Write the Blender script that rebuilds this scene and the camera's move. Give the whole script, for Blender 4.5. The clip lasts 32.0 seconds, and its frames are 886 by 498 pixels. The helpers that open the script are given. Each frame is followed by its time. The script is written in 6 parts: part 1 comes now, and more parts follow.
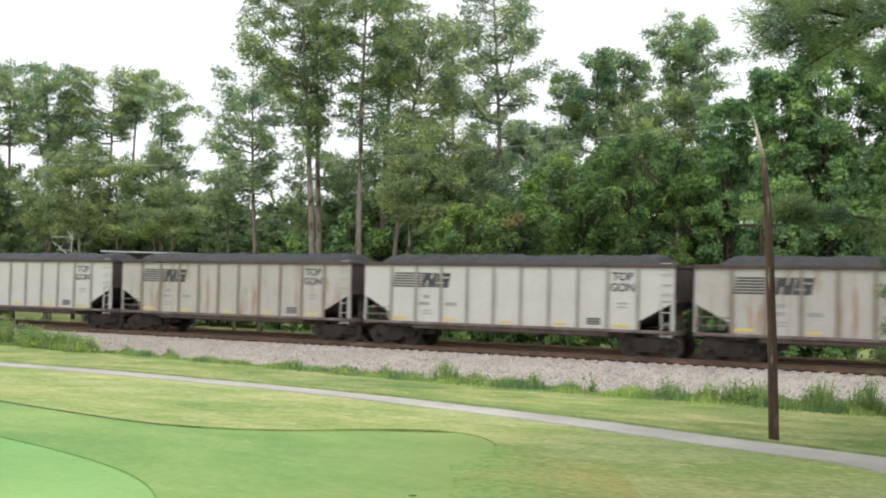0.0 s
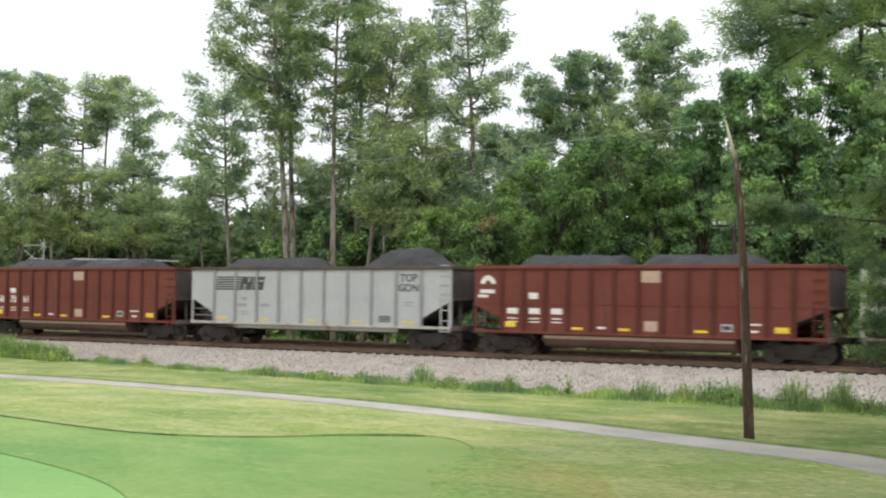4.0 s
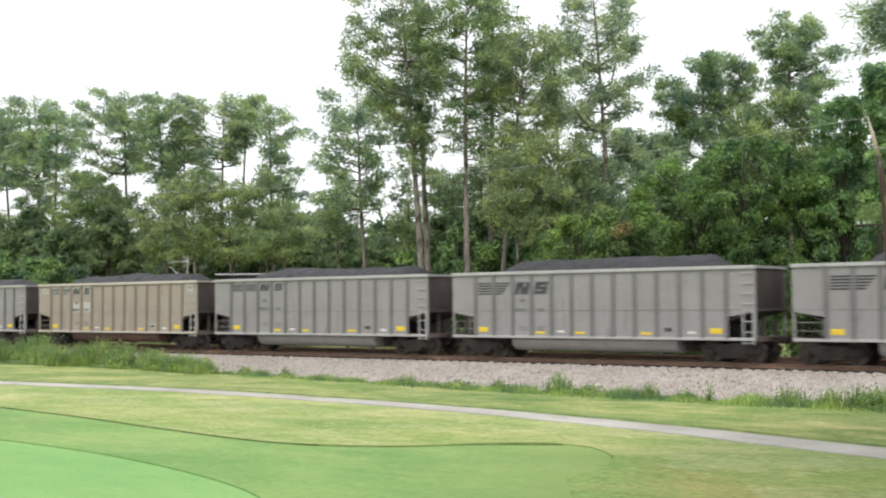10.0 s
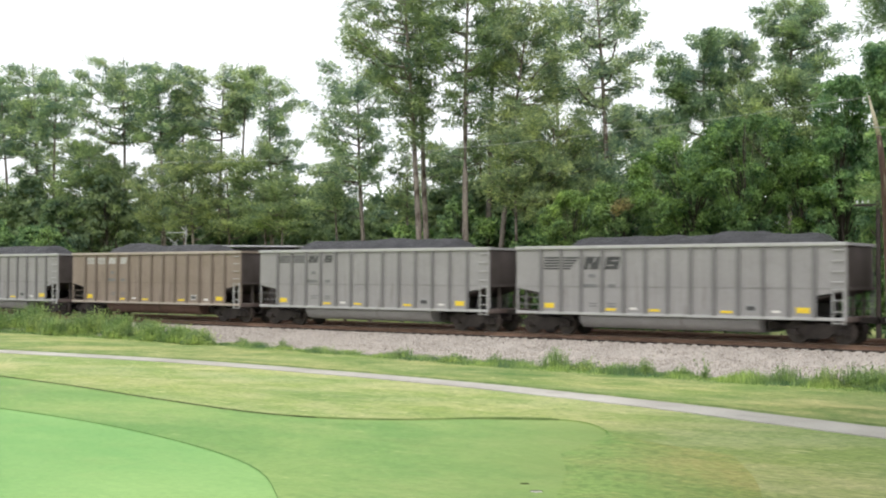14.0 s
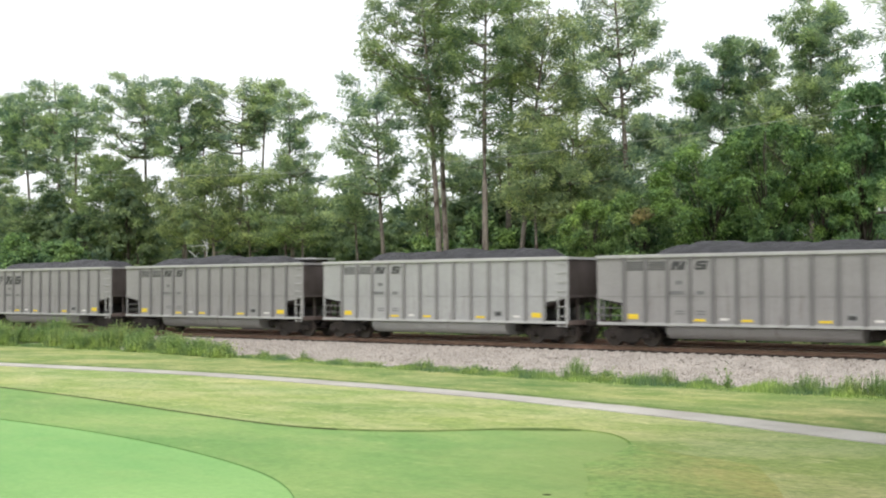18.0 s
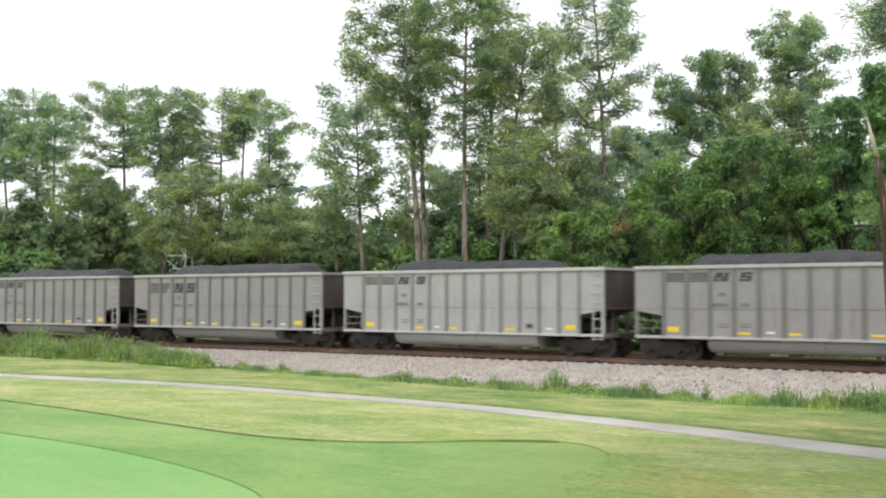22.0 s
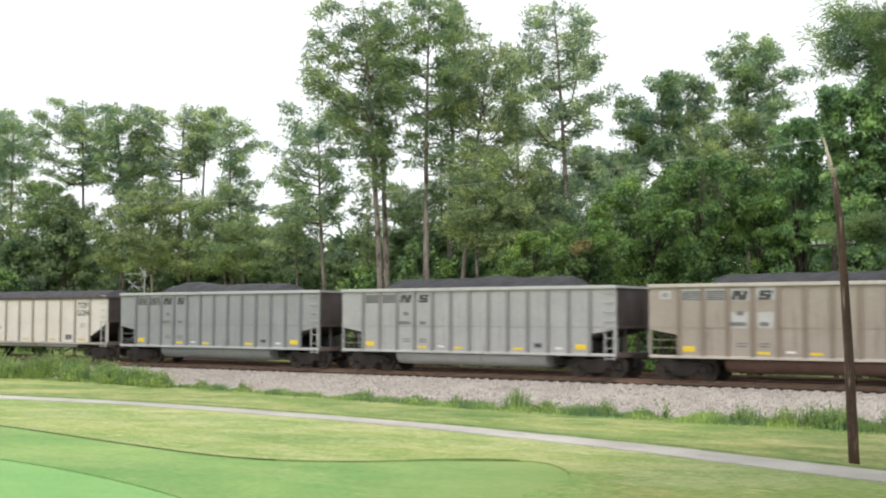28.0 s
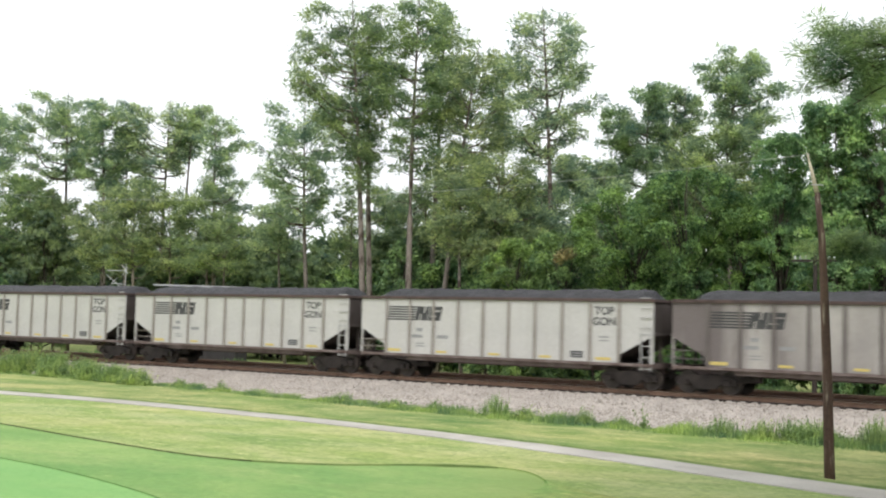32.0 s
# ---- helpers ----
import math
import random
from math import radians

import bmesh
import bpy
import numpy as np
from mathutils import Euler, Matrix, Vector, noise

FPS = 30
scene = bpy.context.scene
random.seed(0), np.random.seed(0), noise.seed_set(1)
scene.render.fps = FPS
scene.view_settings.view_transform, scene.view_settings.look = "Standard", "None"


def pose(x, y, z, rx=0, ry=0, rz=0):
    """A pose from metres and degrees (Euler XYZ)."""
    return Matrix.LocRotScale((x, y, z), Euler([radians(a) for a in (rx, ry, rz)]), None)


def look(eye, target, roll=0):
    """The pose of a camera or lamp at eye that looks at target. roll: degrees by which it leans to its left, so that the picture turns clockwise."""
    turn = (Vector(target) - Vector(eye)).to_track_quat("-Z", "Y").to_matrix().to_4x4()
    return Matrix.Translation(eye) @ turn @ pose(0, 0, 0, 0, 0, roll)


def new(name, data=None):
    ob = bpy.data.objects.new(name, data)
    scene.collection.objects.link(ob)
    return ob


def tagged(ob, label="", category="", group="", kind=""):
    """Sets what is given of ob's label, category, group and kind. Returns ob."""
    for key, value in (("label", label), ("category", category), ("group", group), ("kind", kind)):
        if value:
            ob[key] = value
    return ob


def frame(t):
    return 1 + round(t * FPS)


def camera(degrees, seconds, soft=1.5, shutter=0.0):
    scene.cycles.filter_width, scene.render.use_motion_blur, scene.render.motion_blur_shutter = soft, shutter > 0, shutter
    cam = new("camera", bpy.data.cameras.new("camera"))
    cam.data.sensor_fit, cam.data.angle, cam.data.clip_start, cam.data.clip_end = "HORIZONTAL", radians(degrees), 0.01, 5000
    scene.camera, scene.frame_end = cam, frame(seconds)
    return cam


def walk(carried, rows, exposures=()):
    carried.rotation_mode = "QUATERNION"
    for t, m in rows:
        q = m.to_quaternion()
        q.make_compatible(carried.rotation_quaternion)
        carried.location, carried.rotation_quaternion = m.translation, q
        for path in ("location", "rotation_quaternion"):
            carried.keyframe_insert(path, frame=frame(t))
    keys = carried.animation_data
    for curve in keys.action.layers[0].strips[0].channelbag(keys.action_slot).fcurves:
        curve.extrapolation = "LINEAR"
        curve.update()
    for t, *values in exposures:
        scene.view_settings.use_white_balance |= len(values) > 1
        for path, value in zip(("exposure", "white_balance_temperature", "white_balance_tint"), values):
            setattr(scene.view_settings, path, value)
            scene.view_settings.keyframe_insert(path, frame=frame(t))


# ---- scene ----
EYE = 2.5           # metres above the rail tops; the tracks run along x, the rail tops are z = 0
GROUND = -0.9
TRACK_Y = 46.23
cam = camera(40.54, 32.0, soft=2.08, shutter=0.32)
PATH = [
    (0, 32.05, 1.97, 1.31),
    (0.5, 31.99, 1.72, 1.32),
    (1, 31.99, 1.66, 1.40),
    (1.5, 31.80, 1.77, 1.30),
    (2, 31.78, 2.05, 1.28),
    (2.5, 32.73, 2.00, 1.26),
    (4.5, 30.17, 2.42, 0.31),
    (5, 29.80, 2.92, 0.19),
    (5.5, 28.34, 2.88, 0.83),
    (6, 27.02, 3.16, 1.30),
    (6.5, 26.14, 2.79, 0.86),
    (7, 24.44, 2.31, -0.13),
    (7.5, 25.82, 1.96, -0.18),
    (8, 28.26, 2.40, -0.24),
    (8.5, 32.30, 2.42, -0.33),
    (9, 34.27, 2.18, -0.29),
    (9.5, 35.79, 2.81, -0.45),
    (10, 37.23, 2.58, -0.50),
    (10.5, 37.14, 2.12, -0.16),
    (11, 36.87, 1.00, 0.33),
    (11.5, 35.78, 1.27, 0.26),
    (12, 36.55, 1.39, -0.23),
    (12.5, 35.93, 1.34, -0.36),
    (13, 36.39, 1.70, -0.21),
    (13.5, 37.02, 1.46, 0.09),
    (14, 37.15, 1.35, 0.22),
    (14.5, 36.73, 1.78, -0.36),
    (16.5, 37.76, 2.06, 0.02),
    (17, 37.94, 2.02, 0.02),
    (17.5, 38.06, 2.10, -0.16),
    (18, 38.11, 1.88, -0.21),
    (18.5, 37.71, 1.68, -0.13),
    (19, 37.65, 1.77, -0.04),
    (19.5, 37.69, 1.82, 0.03),
    (20, 37.26, 1.74, 0.18),
    (20.5, 37.26, 1.98, -0.15),
    (21, 37.10, 2.35, -0.05),
    (21.5, 37.07, 2.42, 0.07),
    (22, 37.13, 2.41, 0.04),
    (22.5, 37.19, 2.17, -0.01),
    (23, 37.27, 2.11, 0.16),
    (23.5, 37.15, 2.21, 0.19),
    (24, 37.14, 2.27, 0.52),
    (24.5, 36.98, 2.47, 0.91),
    (25, 36.75, 2.66, 1.28),
    (25.5, 35.90, 3.43, 0.86),
    (27.5, 35.12, 2.93, -0.24),
    (28, 35.29, 3.30, 0.06),
    (28.5, 34.50, 3.81, 0.82),
    (29, 34.75, 3.87, 0.96),
    (29.5, 34.81, 3.74, 1.37),
    (30, 35.00, 3.44, 1.52),
    (30.5, 35.07, 3.41, 1.38),
    (31, 34.72, 3.47, 1.57),
    (31.5, 34.40, 3.42, 1.53),
    (32, 34.48, 3.56, 1.56),
]


def held(yaw, pitch, roll):
    """A camera held at the eye point, turned by degrees."""
    return pose(0, 0, EYE, 0, 0, yaw) @ pose(0, 0, 0, 90 + pitch) @ pose(0, 0, 0, 0, 0, roll)


walk(cam, [(t, held(a, b, c)) for t, a, b, c in PATH], [(0, -0.06), (2, -0.1), (5, -0.1), (6.5, 0.03), (10, 0.0), (32, 0.0)])

# ---- world and light ----
world = bpy.data.worlds.new("overcast_sky")
scene.world = world
world.use_nodes = True
wn, wl = world.node_tree.nodes, world.node_tree.links
sky = wn.new("ShaderNodeTexSky")
sky.sky_type, sky.sun_disc = "NISHITA", False
sky.sun_elevation, sky.sun_rotation = radians(51), radians(143)
sky.air_density, sky.dust_density = 1.0, 4.0
veil = wn.new("ShaderNodeMixRGB")
veil.inputs["Fac"].default_value = 0.9
veil.inputs["Color2"].default_value = (13.5, 13.75, 14.2, 1)
wl.new(sky.outputs["Color"], veil.inputs["Color1"])
wl.new(veil.outputs["Color"], wn["Background"].inputs["Color"])
wn["Background"].inputs["Strength"].default_value = 0.1
sun = new("sun", bpy.data.lights.new("sun", "SUN"))
sun.data.energy, sun.data.angle, sun.data.color = 1.6, radians(16), (1.0, 0.97, 0.93)
sun.matrix_world = look((13, -24, 52), (-13, 10, 0))


# ---- materials ----
def node_mat(name):
    m = bpy.data.materials.new(name)
    m.use_nodes = True
    return m, m.node_tree.nodes, m.node_tree.links, m.node_tree.nodes["Principled BSDF"]


def noise_tex(n, l, scale, detail=4.0, stretch=(1, 1, 1), rough=0.55, coord="Object"):
    tc, mp, tx = n.new("ShaderNodeTexCoord"), n.new("ShaderNodeMapping"), n.new("ShaderNodeTexNoise")
    mp.inputs["Scale"].default_value = stretch
    tx.inputs["Scale"].default_value, tx.inputs["Detail"].default_value, tx.inputs["Roughness"].default_value = scale, detail, rough
    l.new(tc.outputs[coord], mp.inputs["Vector"])
    l.new(mp.outputs["Vector"], tx.inputs["Vector"])
    return tx.outputs["Fac"]


def ramp(n, l, fac, lo, hi):
    r = n.new("ShaderNodeMapRange")
    r.inputs["From Min"].default_value, r.inputs["From Max"].default_value = lo, hi
    l.new(fac, r.inputs["Value"])
    return r.outputs["Result"]


def mixed(n, l, fac, a, b, mode="MIX"):
    m = n.new("ShaderNodeMixRGB")
    m.blend_type = mode
    for key, v in (("Fac", fac), ("Color1", a), ("Color2", b)):
        if hasattr(v, "node"):
            l.new(v, m.inputs[key])
        else:
            m.inputs[key].default_value = v if key == "Fac" else (*v, 1)
    return m.outputs["Color"]


def bumped(n, l, bsdf, fac, strength, dist):
    b = n.new("ShaderNodeBump")
    b.inputs["Strength"].default_value, b.inputs["Distance"].default_value = strength, dist
    l.new(fac, b.inputs["Height"])
    l.new(b.outputs["Normal"], bsdf.inputs["Normal"])


def surface(name, a, b, big, small, rough=0.8, metal=0.0, bump=0.3, dist=0.01, c=None, spots=(0.6, 0.7), stretch=(1, 1, 1), mixrange=(0.35, 0.65)):
    """Two tones at a large scale, a third in spots, and fine grain."""
    m, n, l, p = node_mat(name)
    col = mixed(n, l, ramp(n, l, noise_tex(n, l, big, 5, stretch), *mixrange), a, b)
    fine = noise_tex(n, l, small, 6)
    if c:
        col = mixed(n, l, ramp(n, l, noise_tex(n, l, big * 2.7, 6, stretch, 0.65), *spots), col, c)
    grain = mixed(n, l, ramp(n, l, fine, 0.3, 0.7), (0.75, 0.75, 0.75), (1.2, 1.2, 1.2))
    col = mixed(n, l, 1.0, col, grain, "MULTIPLY")
    l.new(col, p.inputs["Base Color"])
    p.inputs["Roughness"].default_value, p.inputs["Metallic"].default_value = rough, metal
    if bump:
        bumped(n, l, p, fine, bump, dist)
    return m


def leafy(name, dark, light, glow=0.25):
    """Leaves: each a tone of its own, in patches that imitate lit and shaded clumps, letting some light through."""
    m, n, l, p = node_mat(name)
    geo = n.new("ShaderNodeNewGeometry")
    obj = n.new("ShaderNodeObjectInfo")
    col = mixed(n, l, geo.outputs["Random Per Island"], dark, light)
    tint = mixed(n, l, obj.outputs["Random"], (0.85, 0.93, 0.88), (1.1, 1.07, 1.05))
    # dark bluish to bright warm patches put clump shading into the leaf colour
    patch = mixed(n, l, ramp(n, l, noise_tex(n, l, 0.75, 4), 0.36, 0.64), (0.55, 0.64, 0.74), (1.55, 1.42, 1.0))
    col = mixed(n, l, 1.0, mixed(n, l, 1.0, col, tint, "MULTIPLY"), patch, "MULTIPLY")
    l.new(col, p.inputs["Base Color"])
    p.inputs["Roughness"].default_value = 0.6
    p.inputs["Specular IOR Level"].default_value = 0.3
    tr, mx = n.new("ShaderNodeBsdfTranslucent"), n.new("ShaderNodeMixShader")
    l.new(col, tr.inputs["Color"])
    mx.inputs["Fac"].default_value = glow
    l.new(p.outputs["BSDF"], mx.inputs[1])
    l.new(tr.outputs["BSDF"], mx.inputs[2])
    l.new(mx.outputs["Shader"], n["Material Output"].inputs["Surface"])
    return m


def chips(name, dark, light):
    """Broken stone: each piece a tone of its own, with fine grain."""
    m, n, l, p = node_mat(name)
    col = mixed(n, l, n.new("ShaderNodeNewGeometry").outputs["Random Per Island"], dark, light)
    grain = noise_tex(n, l, 30, 5)
    col = mixed(n, l, 1.0, col, mixed(n, l, ramp(n, l, grain, 0.3, 0.7), (0.85, 0.84, 0.83), (1.1, 1.1, 1.1)), "MULTIPLY")
    l.new(col, p.inputs["Base Color"])
    p.inputs["Roughness"].default_value = 0.95
    return m


def turf(name, a, b, straw, amount, blade=60, rough=1.0, grown=None):
    """Mown grass: two greens in drifts, straw-coloured patches, pale dry flecks, blade grain."""
    m, n, l, p = node_mat(name)
    span = lambda k: ((1 - 0.26 * k, 1 - 0.2 * k, 1 - 0.26 * k), (1 + 0.2 * k, 1 + 0.16 * k, 1 + 0.14 * k))
    col = mixed(n, l, ramp(n, l, noise_tex(n, l, 0.16, 5), 0.35, 0.65), a, b)
    patch = noise_tex(n, l, 0.5, 6, (0.7, 1.1, 1), 0.65)
    col = mixed(n, l, ramp(n, l, patch, 0.53 - 0.2 * amount, 0.83 - 0.2 * amount), col, straw)
    drift = noise_tex(n, l, 0.22, 3, (0.6, 1.2, 1), 0.5)
    col = mixed(n, l, 1.0, col, mixed(n, l, ramp(n, l, drift, 0.36, 0.62), (0.8, 0.9, 0.84), (1.1, 1.05, 1.04)), "MULTIPLY")
    dark = noise_tex(n, l, 0.9, 5, (0.45, 1.5, 1), 0.6)
    col = mixed(n, l, ramp(n, l, dark, 0.56, 0.72), col, mixed(n, l, 1.0, col, tuple(1 - k * rough for k in (0.28, 0.18, 0.3)), "MULTIPLY"))
    fleck = noise_tex(n, l, 2.4, 5, (0.5, 1.8, 1), 0.65)
    col = mixed(n, l, ramp(n, l, fleck, 0.68 - 0.13 * amount, 0.78 - 0.13 * amount), col, tuple(v * 1.22 for v in straw))
    fine = noise_tex(n, l, blade, 4)
    mid = noise_tex(n, l, 7, 6, (0.8, 1.3, 1), 0.75)
    col = mixed(n, l, 1.0, col, mixed(n, l, ramp(n, l, fine, 0.3, 0.7), *span(0.9 * rough)), "MULTIPLY")
    col = mixed(n, l, 1.0, col, mixed(n, l, ramp(n, l, mid, 0.3, 0.7), *span(2.0 * rough)), "MULTIPLY")
    if grown:
        # longer, drier grass on the side away from the green
        tc, dot = n.new("ShaderNodeTexCoord"), n.new("ShaderNodeVectorMath")
        dot.operation = "DOT_PRODUCT"
        dot.inputs[1].default_value = (0.8, 0.6, 0)
        l.new(tc.outputs["Object"], dot.inputs[0])
        add = n.new("ShaderNodeMath")
        add.operation = "MULTIPLY_ADD"
        l.new(noise_tex(n, l, 0.35, 5), add.inputs[0])
        add.inputs[1].default_value = 5.0
        l.new(dot.outputs["Value"], add.inputs[2])
        col = mixed(n, l, ramp(n, l, add.outputs["Value"], 1.0, 7.0), col, mixed(n, l, 0.6, col, grown))
    l.new(col, p.inputs["Base Color"])
    p.inputs["Roughness"].default_value = 0.85
    p.inputs["Specular IOR Level"].default_value = 0.2
    bumped(n, l, p, fine, 0.5, 0.02)
    return m


def paint(name, base, worn, rust, amount, rough=0.55, metal=0.0, bands=None):
    """Old car paint: faded patches, upright streaks of rust and coal grime, fine dust."""
    m, n, l, p = node_mat(name)
    col = mixed(n, l, ramp(n, l, noise_tex(n, l, 0.7, 5), 0.35, 0.68), base, worn)
    streak = noise_tex(n, l, 1.3, 5, (1.5, 1.5, 0.25), 0.6)
    col = mixed(n, l, ramp(n, l, streak, 0.72 - 0.3 * amount, 0.9 - 0.26 * amount), col, rust)
    runs = noise_tex(n, l, 3.2, 4, (1.6, 1.6, 0.09), 0.6)
    col = mixed(n, l, ramp(n, l, runs, 0.56, 0.86 - 0.12 * amount), col, mixed(n, l, 0.45, col, rust))
    if bands:
        band = noise_tex(n, l, 0.4, 2, (1, 1, 0.12), 0.4)
        col = mixed(n, l, ramp(n, l, band, 0.42, 0.56), col, bands)
    fine = noise_tex(n, l, 26, 6, (1, 1, 0.4), 0.7)
    col = mixed(n, l, 1.0, col, mixed(n, l, ramp(n, l, fine, 0.25, 0.75), (0.82, 0.81, 0.8), (1.12, 1.12, 1.12)), "MULTIPLY")
    l.new(col, p.inputs["Base Color"])
    p.inputs["Roughness"].default_value, p.inputs["Metallic"].default_value = rough + 0.2, metal
    p.inputs["Specular IOR Level"].default_value = 0.18
    bumped(n, l, p, noise_tex(n, l, 1.1, 3), 0.35, 0.03)
    return m


M_ROUGH = turf("rough_grass", (0.26, 0.338, 0.114), (0.325, 0.39, 0.137), (0.5, 0.48, 0.265), 0.68)
M_VERGE = turf("verge_grass", (0.15, 0.235, 0.072), (0.238, 0.31, 0.098), (0.47, 0.44, 0.22), 0.66)
M_APRON = turf("apron_grass", (0.187, 0.333, 0.108), (0.294, 0.413, 0.146), (0.34, 0.415, 0.168), 0.3, 90, 0.5, (0.3, 0.37, 0.12))
M_GREEN = turf("putting_grass", (0.26, 0.455, 0.162), (0.285, 0.475, 0.172), (0.315, 0.465, 0.175), 0.05, 120, 0.3)
# Turf edges: roots and soil, with the shade of the step in the colour.
M_EDGE = surface("cut_turf_edge", (0.075, 0.1, 0.035), (0.13, 0.17, 0.055), 1.5, 60, 0.95)
M_EDGE_THIN = surface("grown_turf_edge", (0.12, 0.18, 0.055), (0.22, 0.28, 0.095), 1.2, 60, 0.95)
M_EDGE_GREEN = surface("shaded_green_edge", (0.13, 0.26, 0.075), (0.18, 0.32, 0.1), 2, 60, 0.95)
M_PATH = surface("worn_concrete", (0.51, 0.485, 0.44), (0.37, 0.345, 0.31), 0.35, 40, 0.9, 0, 0.2, 0.005, (0.27, 0.245, 0.22), (0.6, 0.8))
M_BALLAST = surface("ballast_fines", (0.4, 0.36, 0.323), (0.5, 0.455, 0.41), 0.8, 16, 0.95, 0, 0.45, 0.03, (0.33, 0.285, 0.255), (0.55, 0.75))
M_STONE = chips("ballast_stone", (0.215, 0.188, 0.163), (0.62, 0.56, 0.495))
M_OILY_SHADED = surface("oily_shaded_ballast", (0.016, 0.014, 0.013), (0.032, 0.028, 0.025), 0.9, 14, 0.9, 0, 0.8, 0.05)
M_TIE = surface("creosoted_oak", (0.025, 0.019, 0.016), (0.055, 0.042, 0.034), 2, 30, 0.9, 0, 0.4)
M_RAIL = surface("rusty_rail", (0.19, 0.115, 0.08), (0.27, 0.172, 0.122), 1.5, 30, 0.75, 0.2, 0.2)
M_RAILTOP = surface("polished_rail_head", (0.4, 0.38, 0.36), (0.5, 0.48, 0.46), 2, 40, 0.3, 0.9, 0.05)
M_BARK = surface("pine_bark", (0.17, 0.145, 0.125), (0.28, 0.24, 0.205), 1.4, 9, 0.95, 0, 0.9, 0.05, (0.07, 0.05, 0.04), (0.5, 0.62), (1, 1, 0.35))
M_BARK_DARK = surface("dark_pine_bark", (0.045, 0.032, 0.027), (0.085, 0.062, 0.05), 1.4, 9, 0.9, 0, 0.9, 0.04, (0.02, 0.015, 0.012), (0.5, 0.62), (1, 1, 0.35))
M_BARK2 = surface("grey_bark", (0.055, 0.046, 0.036), (0.115, 0.096, 0.078), 1.2, 12, 0.95, 0, 0.6, 0.03, None, (0.6, 0.7), (1, 1, 0.3))
M_POLE = surface("weathered_pole", (0.06, 0.036, 0.028), (0.115, 0.068, 0.052), 1.2, 14, 0.92, 0, 0.6, 0.02, (0.3, 0.25, 0.2), (0.57, 0.68), (3, 3, 0.3))
M_POLETOP = surface("split_pale_wood", (0.42, 0.36, 0.28), (0.55, 0.48, 0.38), 2, 18, 0.9, 0, 0.5, 0.02)
# Dark and light tones spread to imitate shaded and lit foliage; needles lifted for haze.
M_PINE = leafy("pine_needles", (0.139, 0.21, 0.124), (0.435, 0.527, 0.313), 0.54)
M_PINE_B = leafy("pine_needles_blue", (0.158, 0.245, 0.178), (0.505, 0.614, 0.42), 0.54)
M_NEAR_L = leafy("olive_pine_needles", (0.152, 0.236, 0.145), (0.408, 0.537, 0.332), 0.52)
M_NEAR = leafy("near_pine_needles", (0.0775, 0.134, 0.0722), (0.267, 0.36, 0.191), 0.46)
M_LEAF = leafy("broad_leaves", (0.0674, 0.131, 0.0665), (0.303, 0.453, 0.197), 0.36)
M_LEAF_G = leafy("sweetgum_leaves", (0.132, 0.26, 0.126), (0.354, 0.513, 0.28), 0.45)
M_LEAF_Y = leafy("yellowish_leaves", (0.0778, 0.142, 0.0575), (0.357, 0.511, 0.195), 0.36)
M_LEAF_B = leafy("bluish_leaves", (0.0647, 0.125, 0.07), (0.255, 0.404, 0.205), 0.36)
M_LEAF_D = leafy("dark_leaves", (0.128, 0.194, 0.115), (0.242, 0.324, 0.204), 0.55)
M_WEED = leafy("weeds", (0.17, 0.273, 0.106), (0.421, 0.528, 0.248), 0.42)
M_COAL = surface("coal", (0.018, 0.018, 0.021), (0.045, 0.044, 0.05), 2, 14, 0.6, 0, 1.0, 0.08)
M_IRON = surface("grimy_iron", (0.018, 0.014, 0.0125), (0.05, 0.039, 0.035), 2, 20, 0.8, 0.1, 0.3)
M_WHEEL = surface("wheel_steel", (0.03, 0.023, 0.02), (0.082, 0.066, 0.058), 3, 20, 0.6, 0.3, 0.2)
M_DARK = surface("grimy_interior", (0.03, 0.028, 0.027), (0.055, 0.05, 0.048), 2, 20, 0.9)
M_FRAME = surface("rusted_frame", (0.12, 0.085, 0.075), (0.2, 0.16, 0.15), 1.3, 20, 0.85, 0.1, 0.3)
M_YELLOW_OLD = surface("faded_reflector", (0.62, 0.5, 0.17), (0.55, 0.43, 0.13), 3, 40, 0.6, 0, 0.0)
M_YELLOW = surface("yellow_reflector", (0.82, 0.59, 0.03), (0.72, 0.5, 0.04), 3, 40, 0.5, 0, 0.0)
M_INK = surface("black_lettering", (0.035, 0.035, 0.038), (0.06, 0.06, 0.06), 4, 40, 0.6, 0, 0.0)
M_WHITE = surface("white_lettering", (0.75, 0.73, 0.7), (0.65, 0.62, 0.6), 4, 40, 0.6, 0, 0.0)
M_WIRE = surface("weathered_wire", (0.4, 0.4, 0.4), (0.5, 0.5, 0.5), 4, 40, 0.5, 0.4, 0.0)
M_GLAZE = surface("white_glaze", (0.6, 0.62, 0.62), (0.5, 0.52, 0.52), 4, 40, 0.25, 0, 0.0)
M_PALE = surface("pale_metal", (0.4, 0.41, 0.42), (0.52, 0.52, 0.52), 2, 30, 0.5, 0.1, 0.0)

